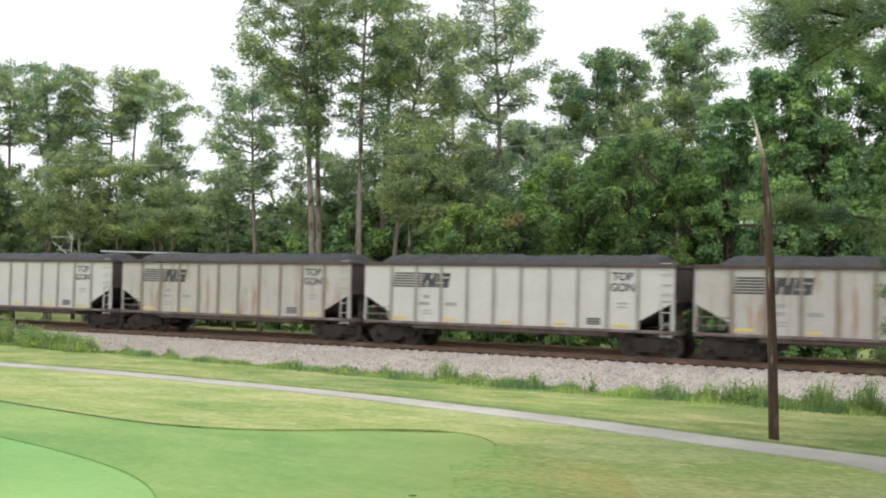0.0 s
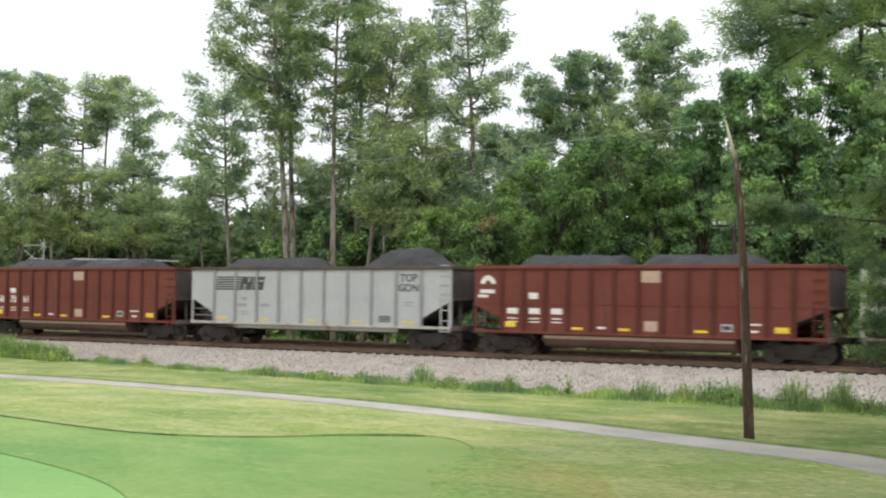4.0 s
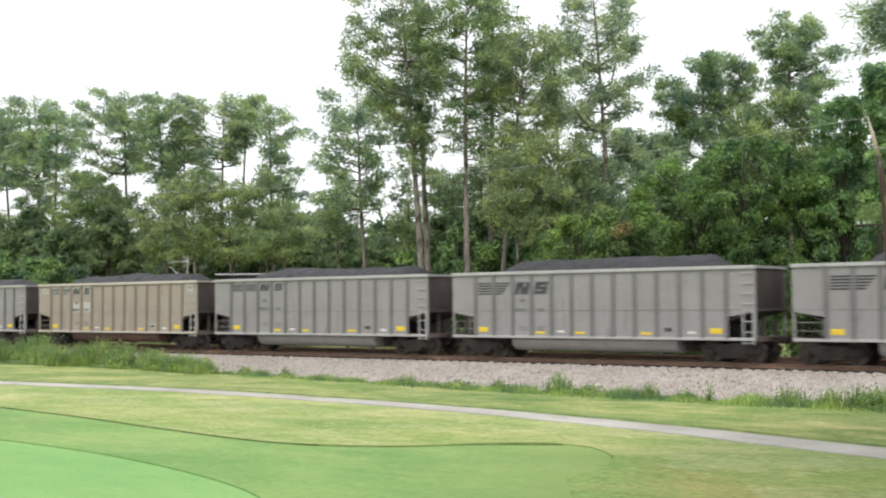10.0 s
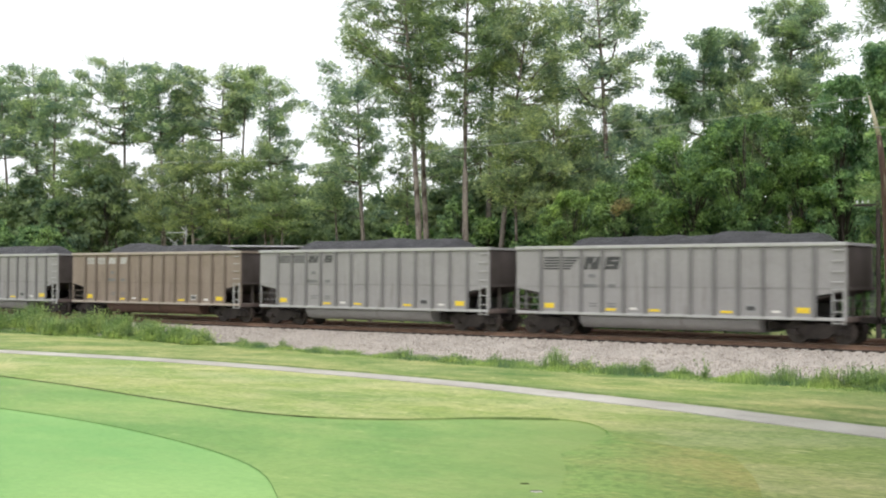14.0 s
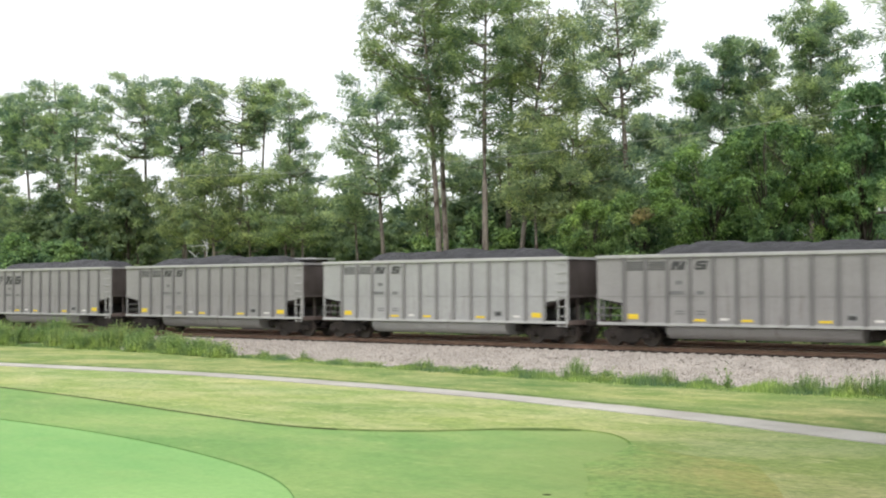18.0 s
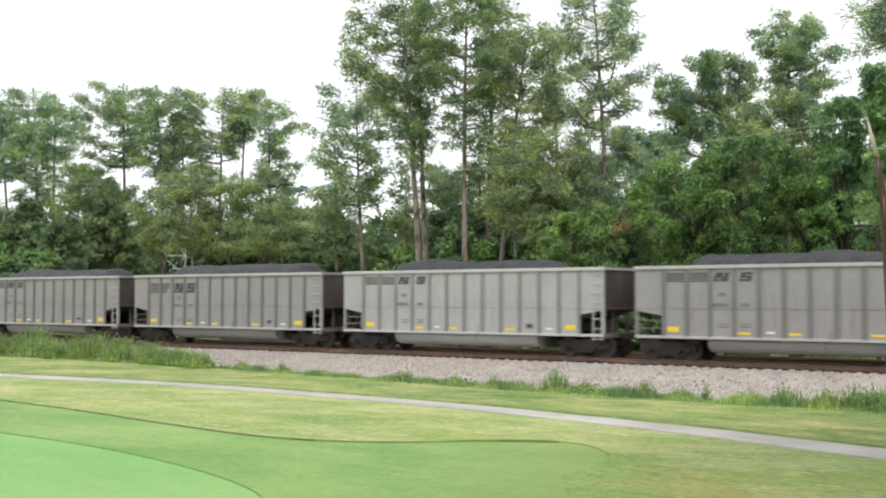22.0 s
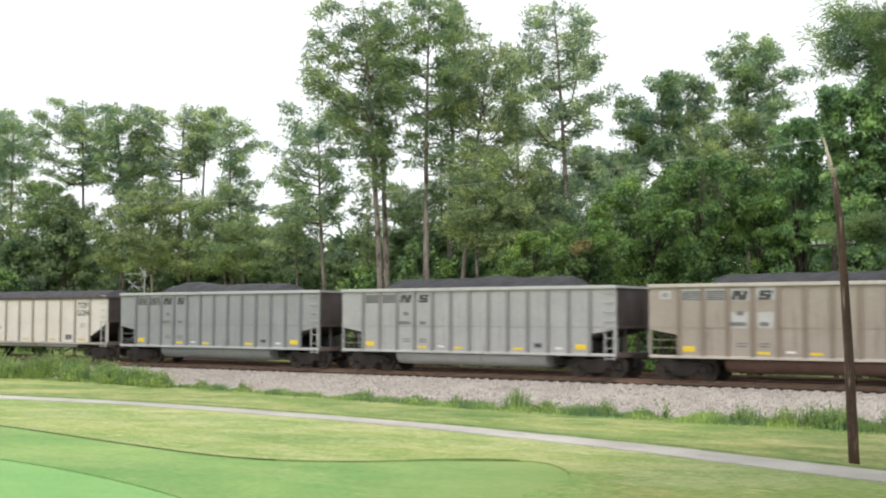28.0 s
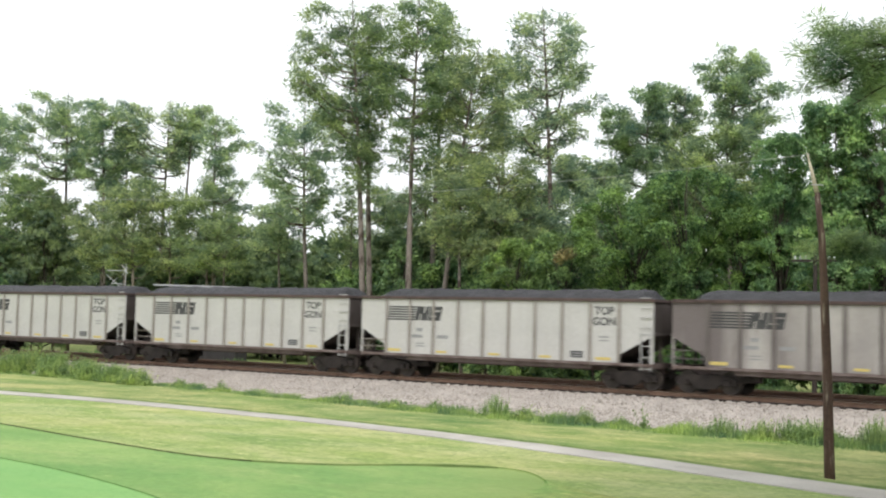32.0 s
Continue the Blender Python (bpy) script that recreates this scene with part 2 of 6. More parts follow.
PAINT = {
    "light": paint("grey_paint_light", (0.354, 0.354, 0.36), (0.41, 0.41, 0.41), (0.197, 0.176, 0.165), 0.3),
    "mid": paint("grey_paint_mid", (0.28, 0.271, 0.272), (0.323, 0.314, 0.315), (0.148, 0.123, 0.118), 0.35),
    "blue": paint("bluish_grey_paint", (0.275, 0.283, 0.288), (0.32, 0.328, 0.334), (0.156, 0.137, 0.129), 0.3),
    "tan": paint("dusty_tan_paint", (0.34, 0.295, 0.255), (0.39, 0.345, 0.3), (0.22, 0.18, 0.15), 0.45),
    "brown": paint("dusty_brown_paint", (0.244, 0.196, 0.161), (0.287, 0.235, 0.2), (0.148, 0.113, 0.0957), 0.5),
    "red": paint("oxide_red_paint", (0.144, 0.0435, 0.0313), (0.174, 0.0574, 0.0435), (0.0783, 0.0305, 0.0244), 0.4),
    "white": paint("chalky_white_paint", (0.501, 0.492, 0.479), (0.549, 0.539, 0.521), (0.321, 0.275, 0.238), 0.2),
    "cream": paint("cream_white_paint", (0.623, 0.575, 0.533), (0.684, 0.633, 0.592), (0.42, 0.319, 0.247), 0.25),
    "rusty": paint("rust_streaked_white_paint", (0.404, 0.385, 0.363), (0.449, 0.434, 0.412), (0.285, 0.164, 0.0894), 0.62),
    "cool": paint("cool_white_paint", (0.383, 0.396, 0.405), (0.435, 0.448, 0.452), (0.261, 0.235, 0.217), 0.25),
    "soot": paint("sooty_white_paint", (0.36, 0.34, 0.325), (0.45, 0.425, 0.4), (0.2, 0.165, 0.15), 0.5, bands=(0.17, 0.148, 0.145)),
}

# Posts darker than the walls: rust, with the shade beside them in the colour.
POSTS = {k: paint(k + "_shaded_post_paint", *c) for k, c in {
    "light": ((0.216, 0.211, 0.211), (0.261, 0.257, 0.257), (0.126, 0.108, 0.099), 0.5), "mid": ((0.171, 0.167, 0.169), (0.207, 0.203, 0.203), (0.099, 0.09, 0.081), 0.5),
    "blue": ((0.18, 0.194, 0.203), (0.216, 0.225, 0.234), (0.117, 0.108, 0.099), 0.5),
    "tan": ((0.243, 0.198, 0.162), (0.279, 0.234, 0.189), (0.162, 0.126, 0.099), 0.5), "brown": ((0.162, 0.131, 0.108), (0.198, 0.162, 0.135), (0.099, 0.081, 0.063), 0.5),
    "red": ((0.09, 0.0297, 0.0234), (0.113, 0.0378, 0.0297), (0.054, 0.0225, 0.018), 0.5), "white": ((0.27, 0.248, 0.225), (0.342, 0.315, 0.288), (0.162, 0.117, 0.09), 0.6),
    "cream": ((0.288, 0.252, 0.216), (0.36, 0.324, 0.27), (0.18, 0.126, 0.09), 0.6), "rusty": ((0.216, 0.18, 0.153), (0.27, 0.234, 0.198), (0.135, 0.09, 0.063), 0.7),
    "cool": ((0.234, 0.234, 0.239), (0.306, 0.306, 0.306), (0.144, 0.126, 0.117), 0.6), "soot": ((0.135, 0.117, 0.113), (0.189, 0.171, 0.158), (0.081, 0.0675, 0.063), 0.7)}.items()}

# Chords and sills paler than the walls: edge highlights put into the colour.
CHORD = {k: paint(k + "_lit_chord_paint", *c) for k, c in {
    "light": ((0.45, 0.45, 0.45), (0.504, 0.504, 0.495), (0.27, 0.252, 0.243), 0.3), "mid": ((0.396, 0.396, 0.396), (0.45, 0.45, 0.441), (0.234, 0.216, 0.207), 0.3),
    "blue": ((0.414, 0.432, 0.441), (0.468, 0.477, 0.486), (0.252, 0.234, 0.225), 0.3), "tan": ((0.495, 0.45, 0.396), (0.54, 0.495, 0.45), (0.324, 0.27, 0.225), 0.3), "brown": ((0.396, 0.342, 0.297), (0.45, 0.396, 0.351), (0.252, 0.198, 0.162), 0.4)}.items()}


# ---- mesh helpers ----
def box(bm, x0, x1, y0, y1, z0, z1, bevel=0.0):
    made = bmesh.ops.create_cube(bm, size=1.0, matrix=Matrix.LocRotScale(((x0 + x1) / 2, (y0 + y1) / 2, (z0 + z1) / 2), None, (x1 - x0, y1 - y0, z1 - z0)))
    if bevel:
        edges = list({e for v in made["verts"] for e in v.link_edges})
        bmesh.ops.bevel(bm, geom=edges, offset=bevel, segments=1, affect="EDGES", profile=0.5)
    return bm


def prism(bm, outline, y0, y1):
    """A flat plate with the given outline in x and z, from y0 to y1."""
    a = [bm.verts.new((x, y0, z)) for x, z in outline]
    b = [bm.verts.new((x, y1, z)) for x, z in outline]
    bm.faces.new(a)
    bm.faces.new(b[::-1])
    for i in range(len(a)):
        j = (i + 1) % len(a)
        bm.faces.new((a[j], a[i], b[i], b[j]))
    bmesh.ops.recalc_face_normals(bm, faces=bm.faces[:])
    return bm


def rod(bm, p, q, r0, r1=None, sides=8, caps=True):
    """A round bar from p to q."""
    p, q = Vector(p), Vector(q)
    turn = (q - p).to_track_quat("Z", "Y").to_matrix().to_4x4()
    bmesh.ops.create_cone(bm, cap_ends=caps, segments=sides, radius1=r0, radius2=r0 if r1 is None else r1, depth=(q - p).length, matrix=Matrix.Translation((p + q) / 2) @ turn)
    return bm


def tube(bm, pts, radii, sides=8):
    """A bent, tapered stem through the points."""
    rings = []
    for i, (p, r) in enumerate(zip(pts, radii)):
        d = (Vector(pts[min(i + 1, len(pts) - 1)]) - Vector(pts[max(i - 1, 0)])).normalized()
        q = d.to_track_quat("Z", "Y")
        rings.append([bm.verts.new(Vector(p) + q @ Vector((math.cos(a) * r, math.sin(a) * r, 0))) for a in (2 * math.pi * k / sides for k in range(sides))])
    for a, b in zip(rings, rings[1:]):
        for k in range(sides):
            f = bm.faces.new((a[k], a[(k + 1) % sides], b[(k + 1) % sides], b[k]))
            f.smooth = True
    bm.faces.new(rings[-1])
    bm.faces.new(rings[0][::-1])
    return bm


def mesh_from(bm, name, material):
    me = bpy.data.meshes.new(name)
    bm.to_mesh(me)
    bm.free()
    me.materials.append(material)
    return me


def quick_mesh(name, verts, faces, material):
    """A mesh from arrays of places and of faces with equally many corners."""
    verts, faces = np.asarray(verts, np.float32), np.asarray(faces, np.int32)
    me = bpy.data.meshes.new(name)
    me.vertices.add(len(verts))
    me.vertices.foreach_set("co", verts.ravel())
    me.loops.add(faces.size)
    me.loops.foreach_set("vertex_index", faces.ravel())
    me.polygons.add(len(faces))
    me.polygons.foreach_set("loop_start", np.arange(0, faces.size, faces.shape[1], dtype=np.int32))
    me.update(calc_edges=True)
    me.materials.append(material)
    return me


MESHES = {}


def shared(key, material, build):
    """The mesh for a key and a material, built once."""
    k = (key, material.name)
    if k not in MESHES:
        MESHES[k] = mesh_from(build(bmesh.new()), key if isinstance(key, str) else key[0], material)
    return MESHES[k]


def part(name, data, parent, at=(0, 0, 0), label=""):
    ob = new(name, data)
    ob.parent = parent
    ob.location = at
    return tagged(ob, label)


def unit(v):
    return v / (np.linalg.norm(v, axis=1, keepdims=True) + 1e-9)


def spline(pts, steps=8, closed=False):
    """A smooth curve through plan points."""
    n, out = len(pts), []
    for i in range(n if closed else n - 1):
        g = [pts[(i + k) % n] if closed else pts[min(max(i + k, 0), n - 1)] for k in (-1, 0, 1, 2)]
        for s in range(steps):
            t = s / steps
            out.append(tuple(0.5 * (2 * b + (c - a) * t + (2 * a - 5 * b + 4 * c - d) * t * t + (3 * b - a - 3 * c + d) * t ** 3) for a, b, c, d in zip(*g)))
    return out if closed else out + [tuple(pts[-1])]


# ---- ground ----
SEAM = spline([(-60, 22.5), (-45, 24.0), (-34, 23.2), (-26.4, 21.9), (-21.5, 21.3), (-18.6, 22.2), (-16.5, 24.3), (-14.8, 24.8), (-13.3, 23.6), (-11.7, 21.0), (-9.4, 17.0), (-6, 9), (-6, -8), (-60, -8)], 10, True)
GREEN_EDGE = spline([(-40, 16.0), (-33, 17.8), (-28, 18.0), (-22.5, 17.45), (-17.2, 15.95), (-14.0, 13.95), (-11.5, 11), (-10.5, 5), (-14, -4), (-40, -4)], 10, True)
APRON_Z, GREEN_Z = GROUND - 0.04, GROUND - 0.07


def sheet(name, loops, z, material):
    """A flat sheet between an outer loop and the holes in it."""
    bm = bmesh.new()
    for loop in loops:
        vs = [bm.verts.new((*p[:2], z)) for p in loop]
        for i in range(len(vs)):
            bm.edges.new((vs[i - 1], vs[i]))
    bmesh.ops.triangle_fill(bm, edges=bm.edges[:], use_beauty=True, normal=(0, 0, 1))
    for f in bm.faces:
        if f.normal.z < 0:
            f.normal_flip()
    return new(name, mesh_from(bm, name, material))


def drop_edge(name, loop, z0, z1, material):
    """The cut edge between two heights of turf."""
    bm = bmesh.new()
    lo, hi = [bm.verts.new((*p[:2], z0)) for p in loop], [bm.verts.new((*p[:2], z1)) for p in loop]
    for i in range(len(lo)):
        if (lo[i - 1].co - lo[i].co).length < 9:
            bm.faces.new((lo[i - 1], lo[i], hi[i], hi[i - 1]))
    return new(name, mesh_from(bm, name, material))


FAR = 1500
ground = tagged(sheet("ground", [[(-FAR, -FAR), (FAR, -FAR), (FAR, FAR), (-FAR, FAR)], SEAM], GROUND, M_ROUGH), "mown rough grass with dry straw-coloured patches", "grass", "", "structure")
# practice holes in the apron: place, radius, depth of the liner below the turf
CUPS = [(-9.83, 15.71, 0.11, 0.012), (-10.51, 16.39, 0.11, 0.012), (-11.05, 16.87, 0.08, 0.1)]


def ring(x, y, rad, n=18):
    return [(x + rad * math.cos(2 * math.pi * k / n), y + rad * math.sin(2 * math.pi * k / n)) for k in range(n)]


apron = tagged(sheet("ground_apron", [SEAM, GREEN_EDGE] + [ring(*c[:3]) for c in CUPS], APRON_Z, M_APRON), "closely mown bright green apron of the golf green", "grass", "", "structure")
green = tagged(sheet("ground_green", [GREEN_EDGE], GREEN_Z, M_GREEN), "smooth pale green putting surface of the golf course", "grass", "", "structure")
tagged(drop_edge("trim_apron_edge", [q for q in SEAM if q[0] < -20 and q[1] > 0], APRON_Z, GROUND, M_EDGE), "dark cut edge of the rough grass round the apron", "turf edge", "", "structure")
tagged(drop_edge("trim_apron_edge", [q for q in SEAM if -20.8 < q[0] < -15.2 and q[1] > 10], APRON_Z, GROUND, M_EDGE_THIN), "thin grass edge round the apron", "turf edge", "", "structure")
tagged(drop_edge("trim_apron_edge", [q for q in SEAM if q[0] > -15.7 and q[1] > -7], APRON_Z, GROUND, M_APRON), "low grown-over grass edge of the apron", "turf edge", "", "structure")
tagged(drop_edge("trim_green_edge", GREEN_EDGE, GREEN_Z, APRON_Z, M_EDGE_GREEN), "low cut edge round the putting green", "turf edge", "", "structure")



def practice_cup(x, y, rad, lip):
    """A hole in the turf: a soil wall, and a white liner set below it."""
    cup = tagged(new("practice_cup"), "hole cut in the apron turf with a white liner", "golf hole", "practice holes")
    cup.location = (x, y, APRON_Z)

    def wall(z0, z1, r0, r1, floor=False):
        bm = bmesh.new()
        a, b = [[bm.verts.new((*q, z)) for q in ring(0, 0, w)] for w, z in ((r0, z0), (r1, z1))]
        for i in range(len(a)):
            bm.faces.new((a[i - 1], a[i], b[i], b[i - 1]))
        if floor:
            bm.faces.new(b)
        return bm

    part("soil_wall", mesh_from(wall(0, -lip, rad, rad * 0.99), "soil_wall", M_EDGE), cup, label="dark cut soil")
    part("liner", mesh_from(wall(-lip, -0.2, rad * 0.97, rad * 0.95, True), "liner", M_WHITE), cup, label="white liner")


def collar():
    """Half-grown grass in bands where the apron runs out into the rough without an edge."""
    line = [q for q in SEAM if -13.6 < q[0] < -5.9 and 8 < q[1] < 24.0]
    low, high = (0.262, 0.375, 0.126), (0.28, 0.345, 0.11)
    cuts = (-0.9, 0.0, 0.45, 0.9, 1.35, 1.8, 2.3)
    for c, (o0, o1) in enumerate(zip(cuts, cuts[1:])):
        f = (c + 0.5) / (len(cuts) - 1)
        tone = tuple(a + (b - a) * f for a, b in zip(low, high))
        m = turf("collar_grass", tone, tuple(v * 1.08 for v in tone), (0.36 + 0.08 * f, 0.38, 0.16), 0.35 + 0.4 * f)
        bm, rows = bmesh.new(), []
        for i, q in enumerate(line):
            a, b = line[max(i - 1, 0)], line[min(i + 1, len(line) - 1)]
            n = Vector((a[1] - b[1], b[0] - a[0], 0)).normalized()
            grow = min(1.0, (i / 12) ** 2)
            rows.append([bm.verts.new(Vector((q[0], q[1], APRON_Z + 0.003 if o < -0.5 else GROUND + 0.004)) + n * grow * (o + 0.25 * noise.noise((i * 0.13, o * 0.7, 2)))) for o in (o0, o1)])
        for a, b in zip(rows, rows[1:]):
            bm.faces.new((a[0], b[0], b[1], a[1]))
        bmesh.ops.recalc_face_normals(bm, faces=bm.faces[:])
        if sum(f.normal.z for f in bm.faces) < 0:
            bmesh.ops.reverse_faces(bm, faces=bm.faces[:])
        tagged(new("ground_collar", mesh_from(bm, "ground_collar", m)), "half-grown grass between apron and rough", "grass", "", "structure")


collar()
for c in CUPS:
    practice_cup(*c)

# cart path
PATH_LINE = spline([(-75, 28.5, 1.4), (-52, 30.5, 1.35), (-38.5, 31.8, 1.25), (-29, 31.5, 1.2), (-23.4, 30.85, 1.25), (-18.8, 30.0, 1.3), (-14.6, 29.0, 1.4), (-11, 27.85, 1.5), (-8.3, 27.0, 1.6), (-6, 26.3, 1.65), (-4.3, 25.1, 1.65), (-2.9, 23.8, 1.65), (-1.7, 22.6, 1.65), (0.5, 20.1, 1.65), (4, 15, 1.7), (8, 6, 1.7)], 6)


def ragged(x, y):
    """How the edge of the path strays."""
    return 0.06 * noise.noise((x * 0.8, y * 0.8, 3)) + 0.05 * noise.noise((x * 2.3, y * 2.3, 8))


def cart_path():
    bm, rows = bmesh.new(), []
    for i, (x, y, w) in enumerate(PATH_LINE):
        a, b = PATH_LINE[max(i - 1, 0)], PATH_LINE[min(i + 1, len(PATH_LINE) - 1)]
        d = Vector((b[0] - a[0], b[1] - a[1], 0)).normalized()
        nrm = Vector((-d.y, d.x, 0)) * (w / 2)
        c = Vector((x, y, GROUND))
        wob = ragged(x, y) * nrm.normalized()
        rows.append([bm.verts.new(c + nrm + wob + Vector((0, 0, h))) for h in (-0.05, 0.03)] + [bm.verts.new(c - nrm + wob + Vector((0, 0, h))) for h in (0.03, -0.05)])
    for a, b in zip(rows, rows[1:]):
        for k in range(3):
            bm.faces.new((a[k], b[k], b[k + 1], a[k + 1]))
    bmesh.ops.recalc_face_normals(bm, faces=bm.faces[:])
    return tagged(new("pavement_cart_path", mesh_from(bm, "pavement_cart_path", M_PATH)), "narrow pale concrete cart path through the grass", "path", "", "structure")


cart_path()


def path_lip():
    """The low cut edge of turf that stands over the far side of the path."""
    bm, rows = bmesh.new(), []
    for i, (x, y, w) in enumerate(PATH_LINE):
        a, b = PATH_LINE[max(i - 1, 0)], PATH_LINE[min(i + 1, len(PATH_LINE) - 1)]
        d = Vector((b[0] - a[0], b[1] - a[1], 0)).normalized()
        nrm = Vector((-d.y, d.x, 0))
        c = Vector((x, y, GROUND)) + nrm * (w / 2 + ragged(x, y))
        top = 0.085 + 0.02 * noise.noise((x * 1.3, y, 6))
        rows.append([bm.verts.new(c + nrm * o + Vector((0, 0, h))) for o, h in ((-0.02, 0.02), (0.02, top), (0.16, top), (0.7, 0.0))])
    for a, b in zip(rows, rows[1:]):
        for k in range(3):
            f = bm.faces.new((a[k], b[k], b[k + 1], a[k + 1]))
            f.material_index = 0 if k == 0 else 1
    bmesh.ops.recalc_face_normals(bm, faces=bm.faces[:])
    me = mesh_from(bm, "trim_path_edge", M_EDGE_THIN)
    me.materials.append(M_VERGE)
    return tagged(new("trim_path_edge", me), "low cut turf edge along the cart path", "turf edge", "", "structure")


path_lip()


def verge():
    """The greener strip between the path and the railway."""
    bm, rows = bmesh.new(), []
    for x, y, w in PATH_LINE:
        if x > 4:
            break
        rows.append([bm.verts.new((x, y + s * (41 - y), GROUND + 0.012)) for s in (0, 0.33, 0.66, 1)])
    for a, b in zip(rows, rows[1:]):
        for k in range(3):
            bm.faces.new((a[k], b[k], b[k + 1], a[k + 1]))
    bmesh.ops.recalc_face_normals(bm, faces=bm.faces[:])
    return tagged(new("ground_verge", mesh_from(bm, "ground_verge", M_VERGE)), "greener mown verge below the railway", "grass", "", "structure")


verge()

# ---- railway ----
def toe_y(x):
    """Where the ballast meets the grass."""
    return float(np.interp(x, (-700, -48, -36, -28, -18, -8, 0, 700), (42.5, 42.0, 40.0, 38.7, 38.0, 37.6, 38.4, 40.0))) + 0.35 * noise.noise((x * 0.45, 1, 0))


def bed_z(x, y):
    """The height of the ballast bed."""
    t = toe_y(x)
    near = float(np.interp(y, (t - 0.3, t, 42.6, 44.0, 44.9, 45.2, 53.0, 54.4, 55.2), (GROUND - 0.06, GROUND + 0.05, -0.68, -0.27, -0.235, -0.2, -0.2, -0.75, GROUND - 0.06)))
    return near


def ballast_bed():
    xs = np.concatenate([np.linspace(-700, -80, 60), np.arange(-79, 12, 0.5), np.linspace(12, 640, 60)])
    ys = (0.0, 0.15, 0.3, 0.5, 0.7, 0.85, 1.0)
    cols = []
    for x in xs:
        t = toe_y(x)
        line = [t - 0.3 + (42.6 - t + 0.3) * s for s in ys] + [43.3, 44.0, 44.9, 45.2, 46.3, 47.1, 48, 49.5, 51, 53, 53.7, 54.4, 55.2]
        cols.append([(x, y, bed_z(x, y) + 0.035 * noise.noise((x * 1.7, y * 1.7, 5))) for y in line])
    k = len(cols[0])
    faces = [(i * k + j, (i + 1) * k + j, (i + 1) * k + j + 1, i * k + j + 1) for i in range(len(cols) - 1) for j in range(k - 1)]
    me = quick_mesh("ground_ballast", [p for c in cols for p in c], faces, M_BALLAST)
    me.polygons.foreach_set("use_smooth", np.ones(len(faces), bool))
    return tagged(new("ground_ballast", me), "grey crushed-stone ballast bed of the railway", "ballast", "", "structure")


ballast_bed()


def stones():
    """Loose stones lying on the ballast."""
    rng = np.random.default_rng(5)
    base = np.array([(1, 0, 0), (-1, 0, 0), (0, 1, 0), (0, -1, 0), (0, 0, 1), (0, 0, -1)], float)
    tri = np.array([(0, 2, 4), (2, 1, 4), (1, 3, 4), (3, 0, 4)])
    verts, faces = [], []
    for i in range(58000):
        x = rng.uniform(-64, 3)
        y = rng.uniform(toe_y(x) + 0.05, 44.86)
        s = rng.uniform(0.022, 0.05) * np.array([1, rng.uniform(0.6, 1), rng.uniform(0.5, 0.9)])
        a = rng.uniform(0, 6.28)
        r = np.array([[math.cos(a), -math.sin(a), 0], [math.sin(a), math.cos(a), 0], [0.25 * rng.normal(), 0.25 * rng.normal(), 1]])
        verts.append((base * s * rng.uniform(0.75, 1.2, (6, 1))) @ r.T + (x, y, bed_z(x, y) + 0.012))
        faces.append(tri + 6 * i)
    me = quick_mesh("ballast_stones", np.concatenate(verts), np.concatenate(faces), M_STONE)
    return tagged(new("ballast_stones", me), "loose grey and pinkish crushed stones on the ballast", "stones", "", "stuff")


stones()


def shaded_oily_bed():
    """The oil-stained bed between and beyond the rails, with the shade under the train put into its colour."""
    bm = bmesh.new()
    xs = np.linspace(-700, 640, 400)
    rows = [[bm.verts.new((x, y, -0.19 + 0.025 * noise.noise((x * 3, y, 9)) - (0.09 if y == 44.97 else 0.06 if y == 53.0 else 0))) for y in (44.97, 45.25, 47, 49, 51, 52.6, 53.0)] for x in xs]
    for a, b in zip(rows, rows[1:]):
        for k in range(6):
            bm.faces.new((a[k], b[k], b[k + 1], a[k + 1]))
    return tagged(new("ground_track_bed", mesh_from(bm, "ground_track_bed", M_OILY_SHADED)), "oil-stained ballast between the rails, its colour darkened for the train's shade", "ballast", "", "structure")


shaded_oily_bed()
RAIL_PROFILE = [(-0.07, -0.17), (0.07, -0.17), (0.07, -0.155), (0.012, -0.13), (0.012, -0.045), (0.036, -0.03), (0.036, 0.0), (-0.036, 0.0), (-0.036, -0.03), (-0.012, -0.045), (-0.012, -0.13), (-0.07, -0.155)]


